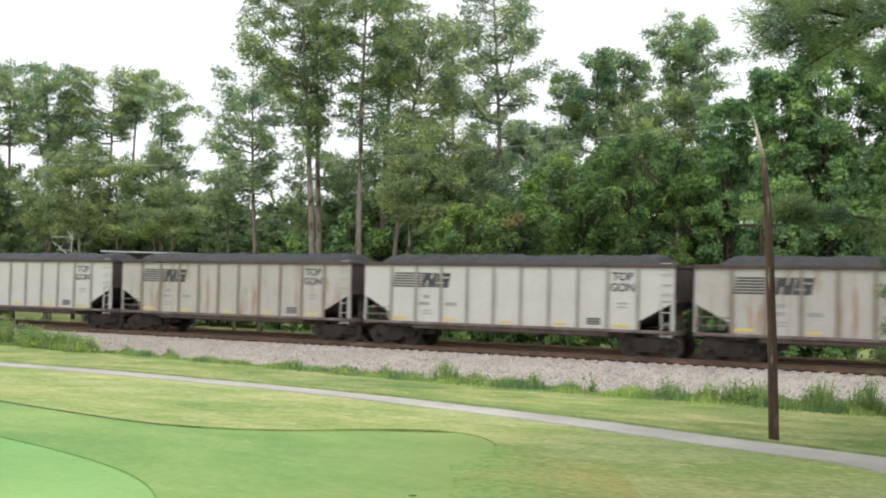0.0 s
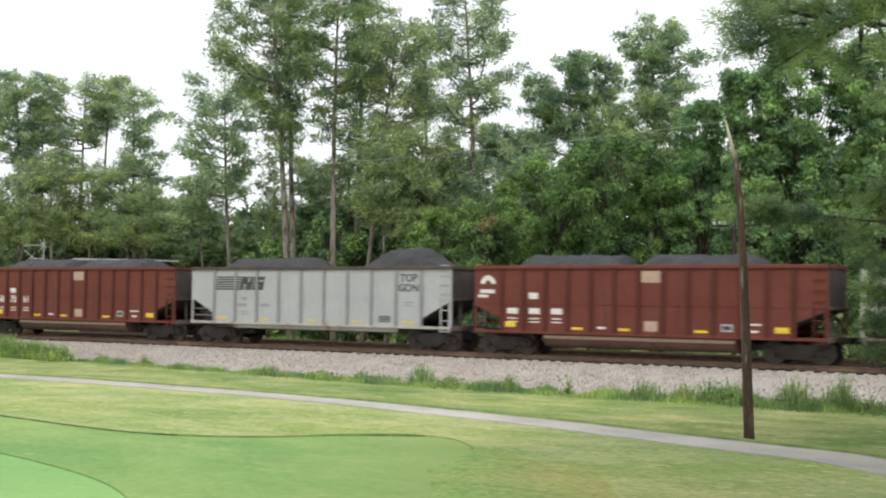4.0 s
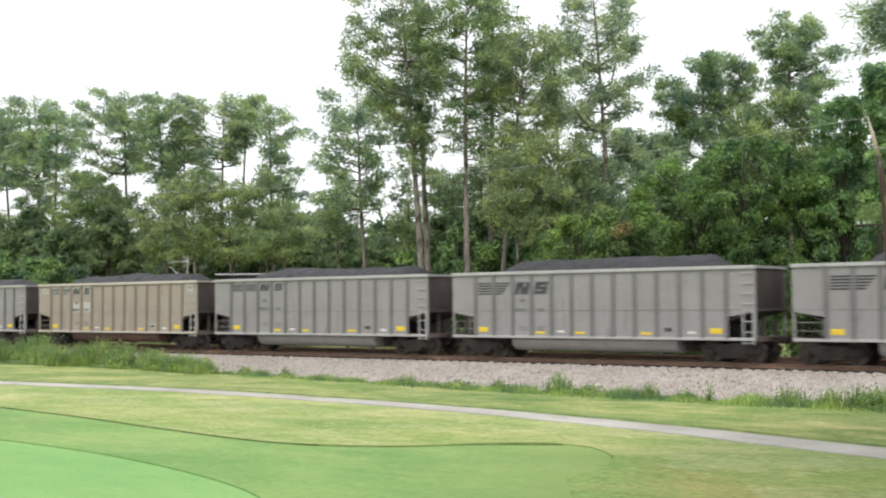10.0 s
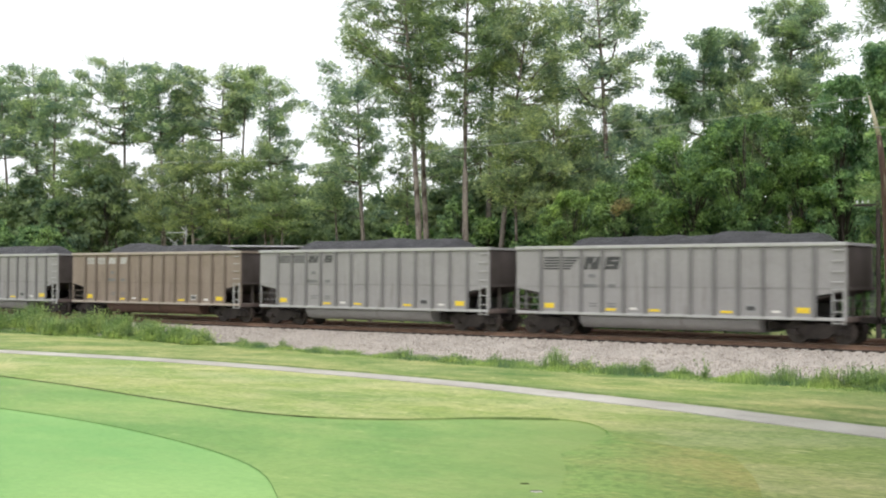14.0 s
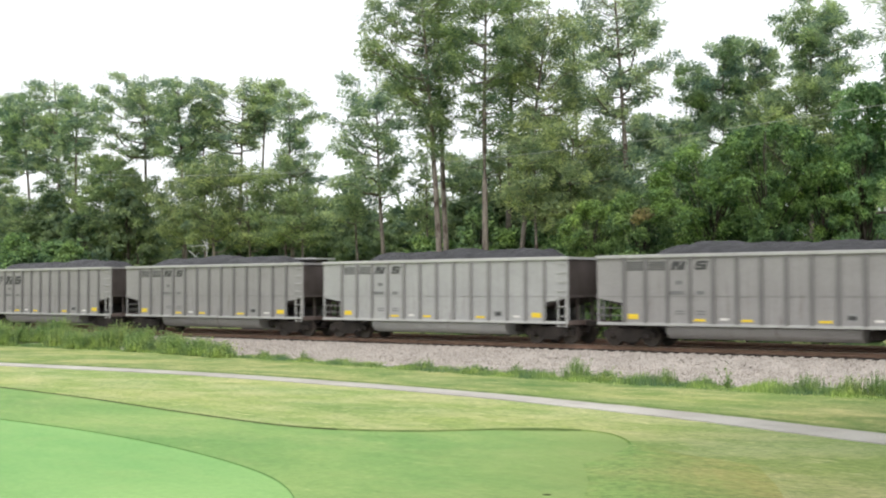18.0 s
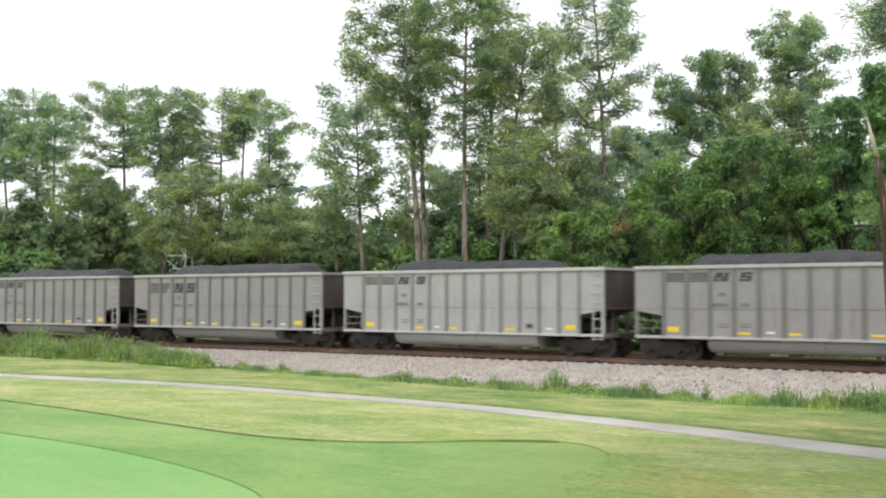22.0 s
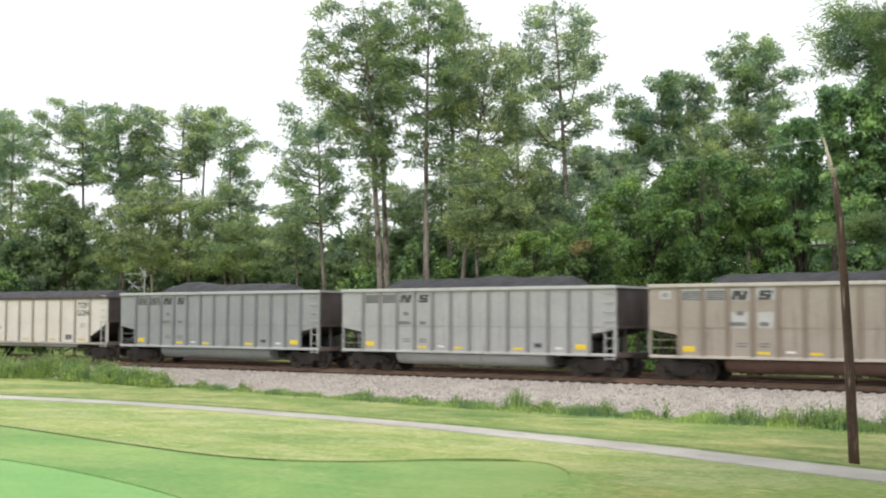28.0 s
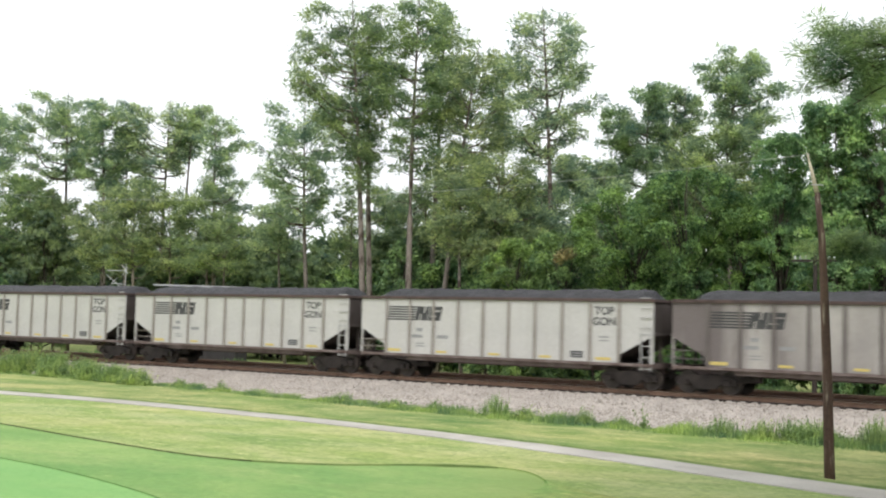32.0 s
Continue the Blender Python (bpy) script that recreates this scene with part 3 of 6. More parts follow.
def railway_track(y0):
    track = tagged(new("railway_track"), "rusty steel railway track on dark wooden ties", "railway track")
    track.location = (0, y0, 0)

    def rail(bm):
        a, b = [[bm.verts.new((x, y, z)) for y, z in RAIL_PROFILE] for x in (-700, 640)]
        for i in range(len(a)):
            bm.faces.new((a[i - 1], a[i], b[i], b[i - 1]))
        bmesh.ops.recalc_face_normals(bm, faces=bm.faces[:])
        return bm

    def head(bm):
        return box(bm, -700, 640, -0.026, 0.026, 0.001, 0.004)

    for y in (-0.755, 0.755):
        r = part("rail", shared("rail", M_RAIL, rail), track, (0, y, 0))
        part("rail_head", shared("rail_head", M_RAILTOP, head), r, (0, 0, 0), "bright worn running surface")
    tie = shared("tie", M_TIE, lambda bm: box(bm, -0.115, 0.115, -1.3, 1.3, -0.34, -0.165, 0.012))
    rng = random.Random(3)
    for i in range(150):
        t = part("tie", tie, track, (-70 + 0.51 * i + rng.uniform(-0.03, 0.03), rng.uniform(-0.09, 0.06), rng.uniform(-0.02, 0.005)))
        t.rotation_euler = (0, 0, rng.uniform(-0.02, 0.02))
    bm = bmesh.new()
    for i in range(220):
        for x in (-71 - 0.51 * i * 5, 7 + 0.51 * i * 5):
            if -690 < x < 630:
                box(bm, x - 0.115, x + 0.115, -1.3, 1.3, -0.34, -0.165)
    tagged(part("far_ties", mesh_from(bm, "far_ties", M_TIE), track), "", "", "", "stuff")
    plate = shared("spike_plate", M_RAIL, lambda bm: box(bm, -0.09, 0.09, -0.16, 0.16, -0.175, -0.155, 0.004))
    for i in range(0, 150):
        part("tie_plate", plate, track, (-70 + 0.51 * i, -0.755, 0))
    return track


railway_track(TRACK_Y)
railway_track(TRACK_Y + 4.3)


# ---- the coal train ----
def text_mesh(words, size, material):
    key = ("lettering", words, size, material.name)
    if key not in MESHES:
        cu = bpy.data.curves.new("lettering", "FONT")
        cu.body, cu.size, cu.extrude, cu.align_x, cu.offset = words, size, 0.004, "CENTER", 0.026 * size
        ob = bpy.data.objects.new("lettering", cu)
        scene.collection.objects.link(ob)
        bpy.context.view_layer.update()
        me = bpy.data.meshes.new_from_object(ob.evaluated_get(bpy.context.evaluated_depsgraph_get()))
        bpy.data.objects.remove(ob)
        me.materials.clear()
        me.materials.append(material)
        MESHES[key] = me
    return MESHES[key]


SHAPES = {
    # half length, sill height, top height, cut length, cut height inside and outside, post places from the middle
    "tub": dict(h=7.37, sill=0.94, top=3.76, cut=1.3, zi=1.75, zo=1.98, posts=[-6.05 + 1.018 * i for i in range(13)], proud=0.11, wide=0.13),
    "slope": dict(h=7.37, sill=0.94, top=3.62, cut=1.3, zi=1.45, zo=1.98, posts=[-6.05 + 1.018 * i for i in range(13)], proud=0.11, wide=0.13),
    "flat": dict(h=7.45, sill=1.0, top=3.6, cut=1.5, zi=1.35, zo=2.15, posts=[-5.95 + 1.322 * i for i in range(10)], proud=0.095, wide=0.12),
}
HALF = 1.55


def car_wall(bm, s):
    h, c = s["h"], s["cut"]
    return prism(bm, [(-h + c, s["sill"]), (-h + c, s["zi"]), (-h, s["zo"]), (-h, s["top"]), (h, s["top"]), (h, s["zo"]), (h - c, s["zi"]), (h - c, s["sill"])], -0.02, 0.02)


def car_end(bm, s):
    """The upright upper end sheet and the slope sheet below it, with its ribs; the outside is +x."""
    run = s["cut"] + 0.5
    prism(bm, [(0, s["zo"]), (0, s["top"]), (-0.03, s["top"]), (-0.03, s["zo"] + 0.02), (-run, s["zi"] - 0.25), (-run, s["zi"] - 0.29)], -HALF + 0.03, HALF - 0.03)
    return bm


def car_tub(bm, x0, x1):
    """The rounded belly between the trucks."""
    outline = [(-1.36, 0.93), (-1.36, 0.8), (-1.42, 0.79), (-1.42, 0.72), (-1.36, 0.52), (-1.2, 0.37), (-0.95, 0.29), (0.95, 0.29), (1.2, 0.37), (1.36, 0.52), (1.42, 0.72), (1.42, 0.79), (1.36, 0.8), (1.36, 0.93)]
    a, b = [[bm.verts.new((x, y, z)) for y, z in outline] for x in (x0, x1)]
    for i in range(len(a) - 1):
        f = bm.faces.new((a[i], a[i + 1], b[i + 1], b[i]))
        f.smooth = 2 < i < 10
    bm.faces.new(a)
    bm.faces.new(b[::-1])
    bmesh.ops.recalc_face_normals(bm, faces=bm.faces[:])
    return bm


def coal_heap(bm, s, seed, style):
    """The load: a long level heap, two separate heaps, or a low and a high one, with lumps."""
    h, nx, ny = s["h"] - 0.06, 100, 18
    rng = random.Random(seed)
    if style == "level":
        heaps = [(rng.uniform(-0.02, 0.02) * h, 0.97 * h, 0.1 * h, rng.uniform(0.5, 0.58))]
    elif style == "two":
        heaps = [(-0.43 * h, 0.36 * h, 0.09 * h, 0.62), (0.32 * h, 0.4 * h, 0.14 * h, 0.6)]
    elif style == "pair":
        heaps = [(-0.5 * h, 0.38 * h, 0.13 * h, 0.6), (0.2 * h, 0.37 * h, 0.13 * h, 0.64)]
    elif style == "tall":
        heaps = [(-0.42 * h, 0.44 * h, 0.16 * h, 0.62), (0.6 * h, 0.38 * h, 0.3 * h, 1.0)]
    else:
        c = rng.uniform(-0.06, 0.1) * h
        heaps = [(c, rng.uniform(0.68, 0.84) * h, rng.uniform(0.12, 0.2) * h, rng.uniform(0.56, 0.68)), (c + rng.uniform(-0.4, 0.4) * h, 0.35 * h, 0.25 * h, 0.7)]
    grid = []
    for i in range(nx + 1):
        x = -h + 2 * h * i / nx
        row = []
        for j in range(ny + 1):
            v = -1 + 2 * j / ny
            up = 0.0
            for c, half, run, peak in heaps:
                f = min(1.0, max(0.0, (half - abs(x - c)) / run))
                up = max(up, peak * f * f * (3 - 2 * f))
            z = s["top"] - 0.16 + up * (1 - abs(v) ** 2.4) * 1.05 + 0.07 * noise.noise((x * 0.9, v * 1.5, seed)) + 0.05 * noise.noise((x * 2.1, v * 3, seed)) + 0.035 * noise.noise((x * 7, v * 8, seed + 3))
            if j in (0, ny):
                z = s["top"] - 0.2
            row.append(bm.verts.new((x, v * (HALF - 0.05), z)))
        grid.append(row)
    for a, b in zip(grid, grid[1:]):
        for j in range(ny):
            bm.faces.new((a[j], b[j], b[j + 1], a[j + 1]))
    bmesh.ops.recalc_face_normals(bm, faces=bm.faces[:])
    return bm


def ladder(bm, z0, z1, n, w=0.42):
    for x in (0, w):
        box(bm, x - 0.025, x + 0.025, -0.03, 0.03, z0, z1)
    for k in range(n):
        z = z0 + 0.06 + (z1 - z0 - 0.12) * k / (n - 1)
        rod(bm, (0, 0, z), (w, 0, z), 0.02, None, 6)
    return bm


def grab_irons(bm, zs, w=0.42):
    for z in zs:
        rod(bm, (0, -0.06, z), (w, -0.06, z), 0.02, None, 6)
        for x in (0.02, w - 0.02):
            rod(bm, (x, -0.06, z), (x, 0.0, z), 0.015, None, 6)
    return bm


def side_frame(bm):
    """A cast truck side: arched top, sloping ends with boxes over the axles, and a window round the springs."""
    prism(bm, [(-1.25, 0.38), (-1.25, 0.62), (-1.0, 0.72), (-0.55, 0.76), (0.55, 0.76), (1.0, 0.72), (1.25, 0.62), (1.25, 0.38), (0.62, 0.42), (0.4, 0.22), (-0.4, 0.22), (-0.62, 0.42)], -0.09, 0.09)
    for x in (-0.89, 0.89):
        box(bm, x - 0.17, x + 0.17, -0.15, 0.1, 0.36, 0.6, 0.03)
        rod(bm, (x, -0.2, 0.46), (x, -0.1, 0.46), 0.12, None, 10)
    return bm


def springs(bm):
    for x in (-0.24, -0.08, 0.08, 0.24):
        for k in range(5):
            rod(bm, (x, 0, 0.3 + 0.055 * k), (x, 0, 0.335 + 0.055 * k), 0.07, None, 8)
    return bm


def wheel_pair(bm):
    """Two flanged wheels with dished webs on an axle, turning about y."""
    for side in (-1, 1):
        y0 = 0.70 * side
        rod(bm, (0, y0 - 0.015 * side, 0), (0, y0 + 0.0 * side, 0), 0.485, None, 28)
        rod(bm, (0, y0, 0), (0, y0 + 0.12 * side, 0), 0.457, 0.45, 28)
        rod(bm, (0, y0 + 0.1 * side, 0), (0, y0 + 0.15 * side, 0), 0.15, 0.13, 12)
        for k in range(3):
            a = 2.09 * k
            rod(bm, (0.3 * math.cos(a), y0 + 0.11 * side, 0.3 * math.sin(a)), (0.3 * math.cos(a), y0 + 0.128 * side, 0.3 * math.sin(a)), 0.045, None, 8)
    rod(bm, (0, -0.95, 0), (0, 0.95, 0), 0.08, None, 10)
    return bm


WHEELS = []


def truck(car, x):
    """A four-wheel truck, at rest on the rails."""
    t = part("truck", shared("bolster", M_IRON, lambda bm: box(box(bm, -0.2, 0.2, -1.0, 1.0, 0.5, 0.78, 0.03), -0.7, 0.7, -0.12, 0.12, 0.72, 0.84, 0.02)), car, (x, 0, 0), "grimy cast-iron truck with two axles")
    for y, turn in ((-1.05, 0), (1.05, 180)):
        f = part("side_frame", shared("side_frame", M_IRON, side_frame), t, (0, y, 0))
        f.rotation_euler = (0, 0, radians(turn))
        part("spring_nest", shared("springs", M_IRON, springs), t, (0, y * 0.98, 0))
    for dx in (-0.89, 0.89):
        w = part("wheelset", shared("wheelset", M_WHEEL, wheel_pair), t)
        w.matrix_parent_inverse = Matrix.Translation((dx, 0, 0.457))
        WHEELS.append(w)


def coupler(bm):
    box(bm, 0, 0.62, -0.1, 0.1, 0.72, 0.96, 0.02)
    box(bm, 0.55, 0.82, -0.17, 0.17, 0.7, 0.98, 0.05)
    rod(bm, (0.3, -0.12, 0.7), (0.35, -0.4, 0.42), 0.03, None, 6)
    return bm


def plate(w, hgt, thick=0.006):
    return lambda bm: box(bm, -w / 2, w / 2, -thick, 0, -hgt / 2, hgt / 2)


def stripes(bm, w, hgt, n, slant=0.0):
    """Level bars, one above the other, whose right ends may slant."""
    pitch = hgt / (n - 0.4)
    for k in range(n):
        z = k * pitch
        prism(bm, [(slant * z, z), (w + slant * z, z), (w + slant * (z + pitch * 0.6), z + pitch * 0.6), (slant * (z + pitch * 0.6), z + pitch * 0.6)], -0.006, 0)
    return bm


def wedge_stripes(bm):
    """Level bars that grow shorter towards the bottom."""
    for k in range(5):
        z, w = 0.116 * k, 0.34 + 0.1 * k
        prism(bm, [(0, z), (w, z), (w + 0.06, z + 0.07), (0, z + 0.07)], -0.006, 0)
    return bm


def slab(bm, w, hgt, slant, notch):
    """A leaning block with a slit: a mark as a plain shape."""
    lean = lambda x, z: (x * w + slant * z * hgt, z * hgt)
    if notch == "up":
        cells = ((0, 0.3, 0, 1), (0.3, 0.42, 0.45, 1), (0.42, 0.58, 0, 1), (0.58, 0.7, 0, 0.55), (0.7, 1, 0, 1))
    else:
        cells = ((0, 1, 0, 0.27), (0, 0.12, 0.27, 0.37), (0.62, 1, 0.27, 0.37), (0, 1, 0.37, 0.63), (0, 0.38, 0.63, 0.73), (0.88, 1, 0.63, 0.73), (0, 1, 0.73, 1))
    for x0, x1, z0, z1 in cells:
        prism(bm, [lean(x0, z0), lean(x1, z0), lean(x1, z1), lean(x0, z1)], -0.006, 0)
    return bm


def side_marks(car, kind, shade, s, marks, ink):
    """Everything stencilled or stuck on the near side: laid on the wall between the posts."""
    y = -HALF - 0.022
    post = s["posts"]
    bay = post[1] - post[0]

    def lay(name, key, build, material, x, z, label=""):
        return part(name, shared(key, material, build), car, (x, y, z), label)

    if kind == "flat":
        lay("logo_stripes", "logo_stripes_wide", lambda bm: stripes(bm, 1.6, 0.64, 6, 0.12), ink, post[0] + 0.06, s["top"] - 1.06, "dark level stripes of the owner's mark")
        lay("logo_block", "logo_block_a", lambda bm: slab(bm, 0.68, 0.64, 0.22, "up"), ink, post[0] + 1.6, s["top"] - 1.06)
        lay("logo_block", "logo_block_b", lambda bm: slab(bm, 0.66, 0.64, 0.22, "level"), ink, post[0] + 2.32, s["top"] - 1.06)
        for k, words in enumerate(("TOP", "GON")):
            t = part("lettering", text_mesh(words, 0.46, ink), car, (post[8] + 0.63, y, s["top"] - 0.62 - 0.44 * k), "stencilled capitals")
            t.rotation_euler = (radians(90), 0, 0)
        for x, z, w, hh in ((post[1] + 0.55, 2.12, 0.34, 0.16), (post[1] + 0.42, 1.82, 0.6, 0.15), (post[2] + 0.5, 1.82, 0.6, 0.15), (post[1] + 0.6, 1.5, 0.5, 0.05), (post[1] + 0.6, 1.38, 0.5, 0.05), (post[8] + 0.63, 2.05, 0.5, 0.06), (post[8] + 0.63, 1.9, 0.46, 0.05)):
            lay("stencil_bar", ("stencil_bar", w, hh), plate(w, hh), M_FADED, x, z)
        lay("black_panel", ("panel", 0.58, 0.28), plate(0.58, 0.28), ink, post[7] + 0.7, 1.3, "black painted data panel")
        for dz in (-0.06, 0.05):
            part("panel_bar", shared(("panel_bar", 0.46), M_FADED, plate(0.46, 0.05, 0.004)), car, (post[7] + 0.7, y - 0.007, 1.3 + dz))
        spots = ((post[0] + 0.45, 0.72, 0.13), (post[2] + 0.45, 0.55, 0.1), (post[4] + 0.6, 0.55, 0.1), (post[6] + 0.5, 0.55, 0.1), (post[8] + 0.6, 0.7, 0.12))
    else:
        if shade == "tan":
            for k, (w, hh, z) in enumerate(((0.84, 0.46, 0.64), (0.84, 0.46, 0.64), (0.8, 0.46, 0.64), (0.74, 0.5, 0.62))):
                part("paint_patch", shared(("paint_patch", w, hh), M_PATCH, plate(w, hh, 0.003)), car, (post[k] + 0.51, y + 0.001, s["top"] - z + hh / 2), "pale fresh paint behind the mark")
            for x, z, w, hh in ((post[2] + 0.48, 2.34, 0.7, 0.66), (post[3] + 0.5, 2.34, 0.64, 0.66), (post[0] - 0.6, s["top"] - 0.4, 0.5, 0.34), (post[12] + 0.62, s["top"] - 0.36, 0.5, 0.4)):
                part("paint_patch", shared(("paint_patch", w, hh), M_PATCH, plate(w, hh, 0.003)), car, (x, y + 0.001, z))
            for x, z in ((post[0] - 0.6, s["top"] - 0.4), (post[12] + 0.62, s["top"] - 0.34)):
                lay("patch_mark", ("patch_mark", 0.26), plate(0.26, 0.18), M_FADED, x, z)
        if marks == "stripes":
            for k in (0, 1):
                lay("logo_stripes", "logo_stripes", lambda bm: stripes(bm, 0.8, 0.36, 5), ink, post[k] + 0.12, s["top"] - 0.62, "dark level stripes of the owner's mark")
            lay("logo_block", "logo_block_c", lambda bm: slab(bm, 0.6, 0.36, 0.25, "up"), ink, post[2] + 0.14, s["top"] - 0.62)
            lay("logo_block", "logo_block_d", lambda bm: slab(bm, 0.5, 0.36, 0.25, "level"), ink, post[3] + 0.2, s["top"] - 0.62)
        elif marks == "slant":
            lay("logo_stripes", "logo_stripes_slant", lambda bm: stripes(bm, 0.76, 0.54, 5, 0.06), ink, post[0] + 0.14, s["top"] - 0.98, "dark stripes of the owner's mark")
            lay("logo_stripes", "logo_wedge", wedge_stripes, ink, post[1] + 0.1, s["top"] - 0.98, "dark stripes cut off aslant")
            lay("logo_block", "logo_block_e", lambda bm: slab(bm, 0.7, 0.54, 0.22, "up"), ink, post[2] + 0.1, s["top"] - 0.98)
            lay("logo_block", "logo_block_f", lambda bm: slab(bm, 0.64, 0.54, 0.22, "level"), ink, post[3] + 0.1, s["top"] - 0.98)
        else:
            # a rounded white mark in the first bay, figures across three bays
            lay("logo_arc", "logo_arc", logo_arc, M_WHITE, -s["h"] + 0.2, s["top"] - 1.15, "white rounded mark of the owner")
            lay("logo_bar", ("logo_bar", 0.7), plate(0.7, 0.16), M_WHITE, -s["h"] + 0.62, s["top"] - 1.05)
            lay("logo_bar", ("logo_bar", 0.5), plate(0.5, 0.12), M_WHITE, -s["h"] + 0.42, s["top"] - 1.25)
            lay("initials_block", ("initials", 0.42), plate(0.42, 0.26), M_WHITE, post[1] + 0.45, s["top"] - 1.22)
            if marks == "figures":
                for k, words in enumerate(("50", "75", "61")):
                    t = part("lettering", text_mesh(words, 0.5, M_WHITE), car, (post[k] + 0.5, y, s["top"] - 1.86), "white stencilled figures")
                    t.rotation_euler = (radians(90), 0, 0)
            else:
                for k in (0, 1, 2):
                    lay("figure_bar", ("figure_bar", 0.5), plate(0.5, 0.24), M_WHITE, post[k] + 0.5, s["top"] - 1.85)
            lay("buff_panel", ("buff", 0.8), plate(0.8, 0.46), M_BUFF, post[6] + 0.5, s["top"] - 0.42, "buff painted square")
            lay("buff_panel", ("buff", 0.55), plate(0.55, 0.4), M_BUFF, post[6] + 0.5, 1.25)
            lay("white_line", ("white_line", 0.6), plate(0.6, 0.07), M_WHITE, post[10] + 0.5, 1.4)
        if marks in ("stripes", "slant"):
            for x, z, w, hh in ((post[2] + 0.5, 2.62, 0.3, 0.16), (post[2] + 0.42, 2.2, 0.66, 0.15), (post[3] + 0.45, 2.2, 0.34, 0.15), (post[2] + 0.55, 1.45, 0.4, 0.05), (post[2] + 0.55, 1.34, 0.4, 0.05), (post[3] + 0.45, 1.45, 0.4, 0.05), (post[3] + 0.45, 1.34, 0.4, 0.05)):
                lay("stencil_bar", ("stencil_bar", w, hh), plate(w, hh), M_STENCIL, x, z - (0.12 if marks == "slant" else 0))
        else:
            for k in (0, 1, 2):
                for z in (1.46, 1.32):
                    lay("stencil_bar", ("stencil_bar", 0.46, 0.05), plate(0.46, 0.05), M_WHITE, post[k] + 0.5, z)
        lay("data_panel", ("panel", 0.44, 0.28), plate(0.44, 0.28), M_PATCH if shade in ("tan", "brown", "red") else M_FADED, post[9] + 0.5, 1.25)
        part("panel_bar", shared(("panel_bar", 0.34), M_INK, plate(0.33, 0.16, 0.004)), car, (post[9] + 0.5, y - 0.007, 1.25))
        for x in (post[4] + 0.45, post[10] + 0.5):
            lay("white_label", ("white_label", 0.36), plate(0.36, 0.09), M_WHITE, x, 1.14)
        spots = ((post[0] + 0.4, 0.5, 0.22), (post[3] + 0.4, 0.5, 0.1), (post[5] + 0.4, 0.48, 0.1), (post[8] + 0.5, 0.52, 0.1), (post[11] + 0.55, 0.52, 0.22))
    for x, w, hh in spots:
        lay("reflector", ("reflector", w, hh), plate(w, hh, 0.008), M_YELLOW_OLD if kind == "flat" else M_YELLOW, x, s["sill"] + 0.1 + hh / 2 + (0.06 if hh > 0.2 else 0), "yellow reflective patch")


def logo_arc(bm):
    """A thick half ring."""
    out = [(0.45 + 0.36 * math.cos(a), 0.42 + 0.36 * math.sin(a)) for a in (math.pi * k / 9 for k in range(10))]
    inn = [(0.45 + 0.15 * math.cos(a), 0.42 + 0.15 * math.sin(a)) for a in (math.pi * k / 9 for k in range(9, -1, -1))]
    return prism(bm, out + inn, -0.006, 0)


M_FADED = surface("faded_stencil", (0.24, 0.24, 0.245), (0.31, 0.31, 0.31), 6, 40, 0.7, 0, 0.0)
M_STENCIL = surface("dark_stencil", (0.13, 0.13, 0.135), (0.19, 0.19, 0.19), 6, 40, 0.7, 0, 0.0)
M_PATCH = surface("fresh_pale_paint", (0.5, 0.49, 0.48), (0.43, 0.42, 0.41), 3, 40, 0.7, 0, 0.0)
M_BUFF = surface("buff_patch", (0.5, 0.36, 0.27), (0.42, 0.3, 0.22), 4, 40, 0.7, 0, 0.0)


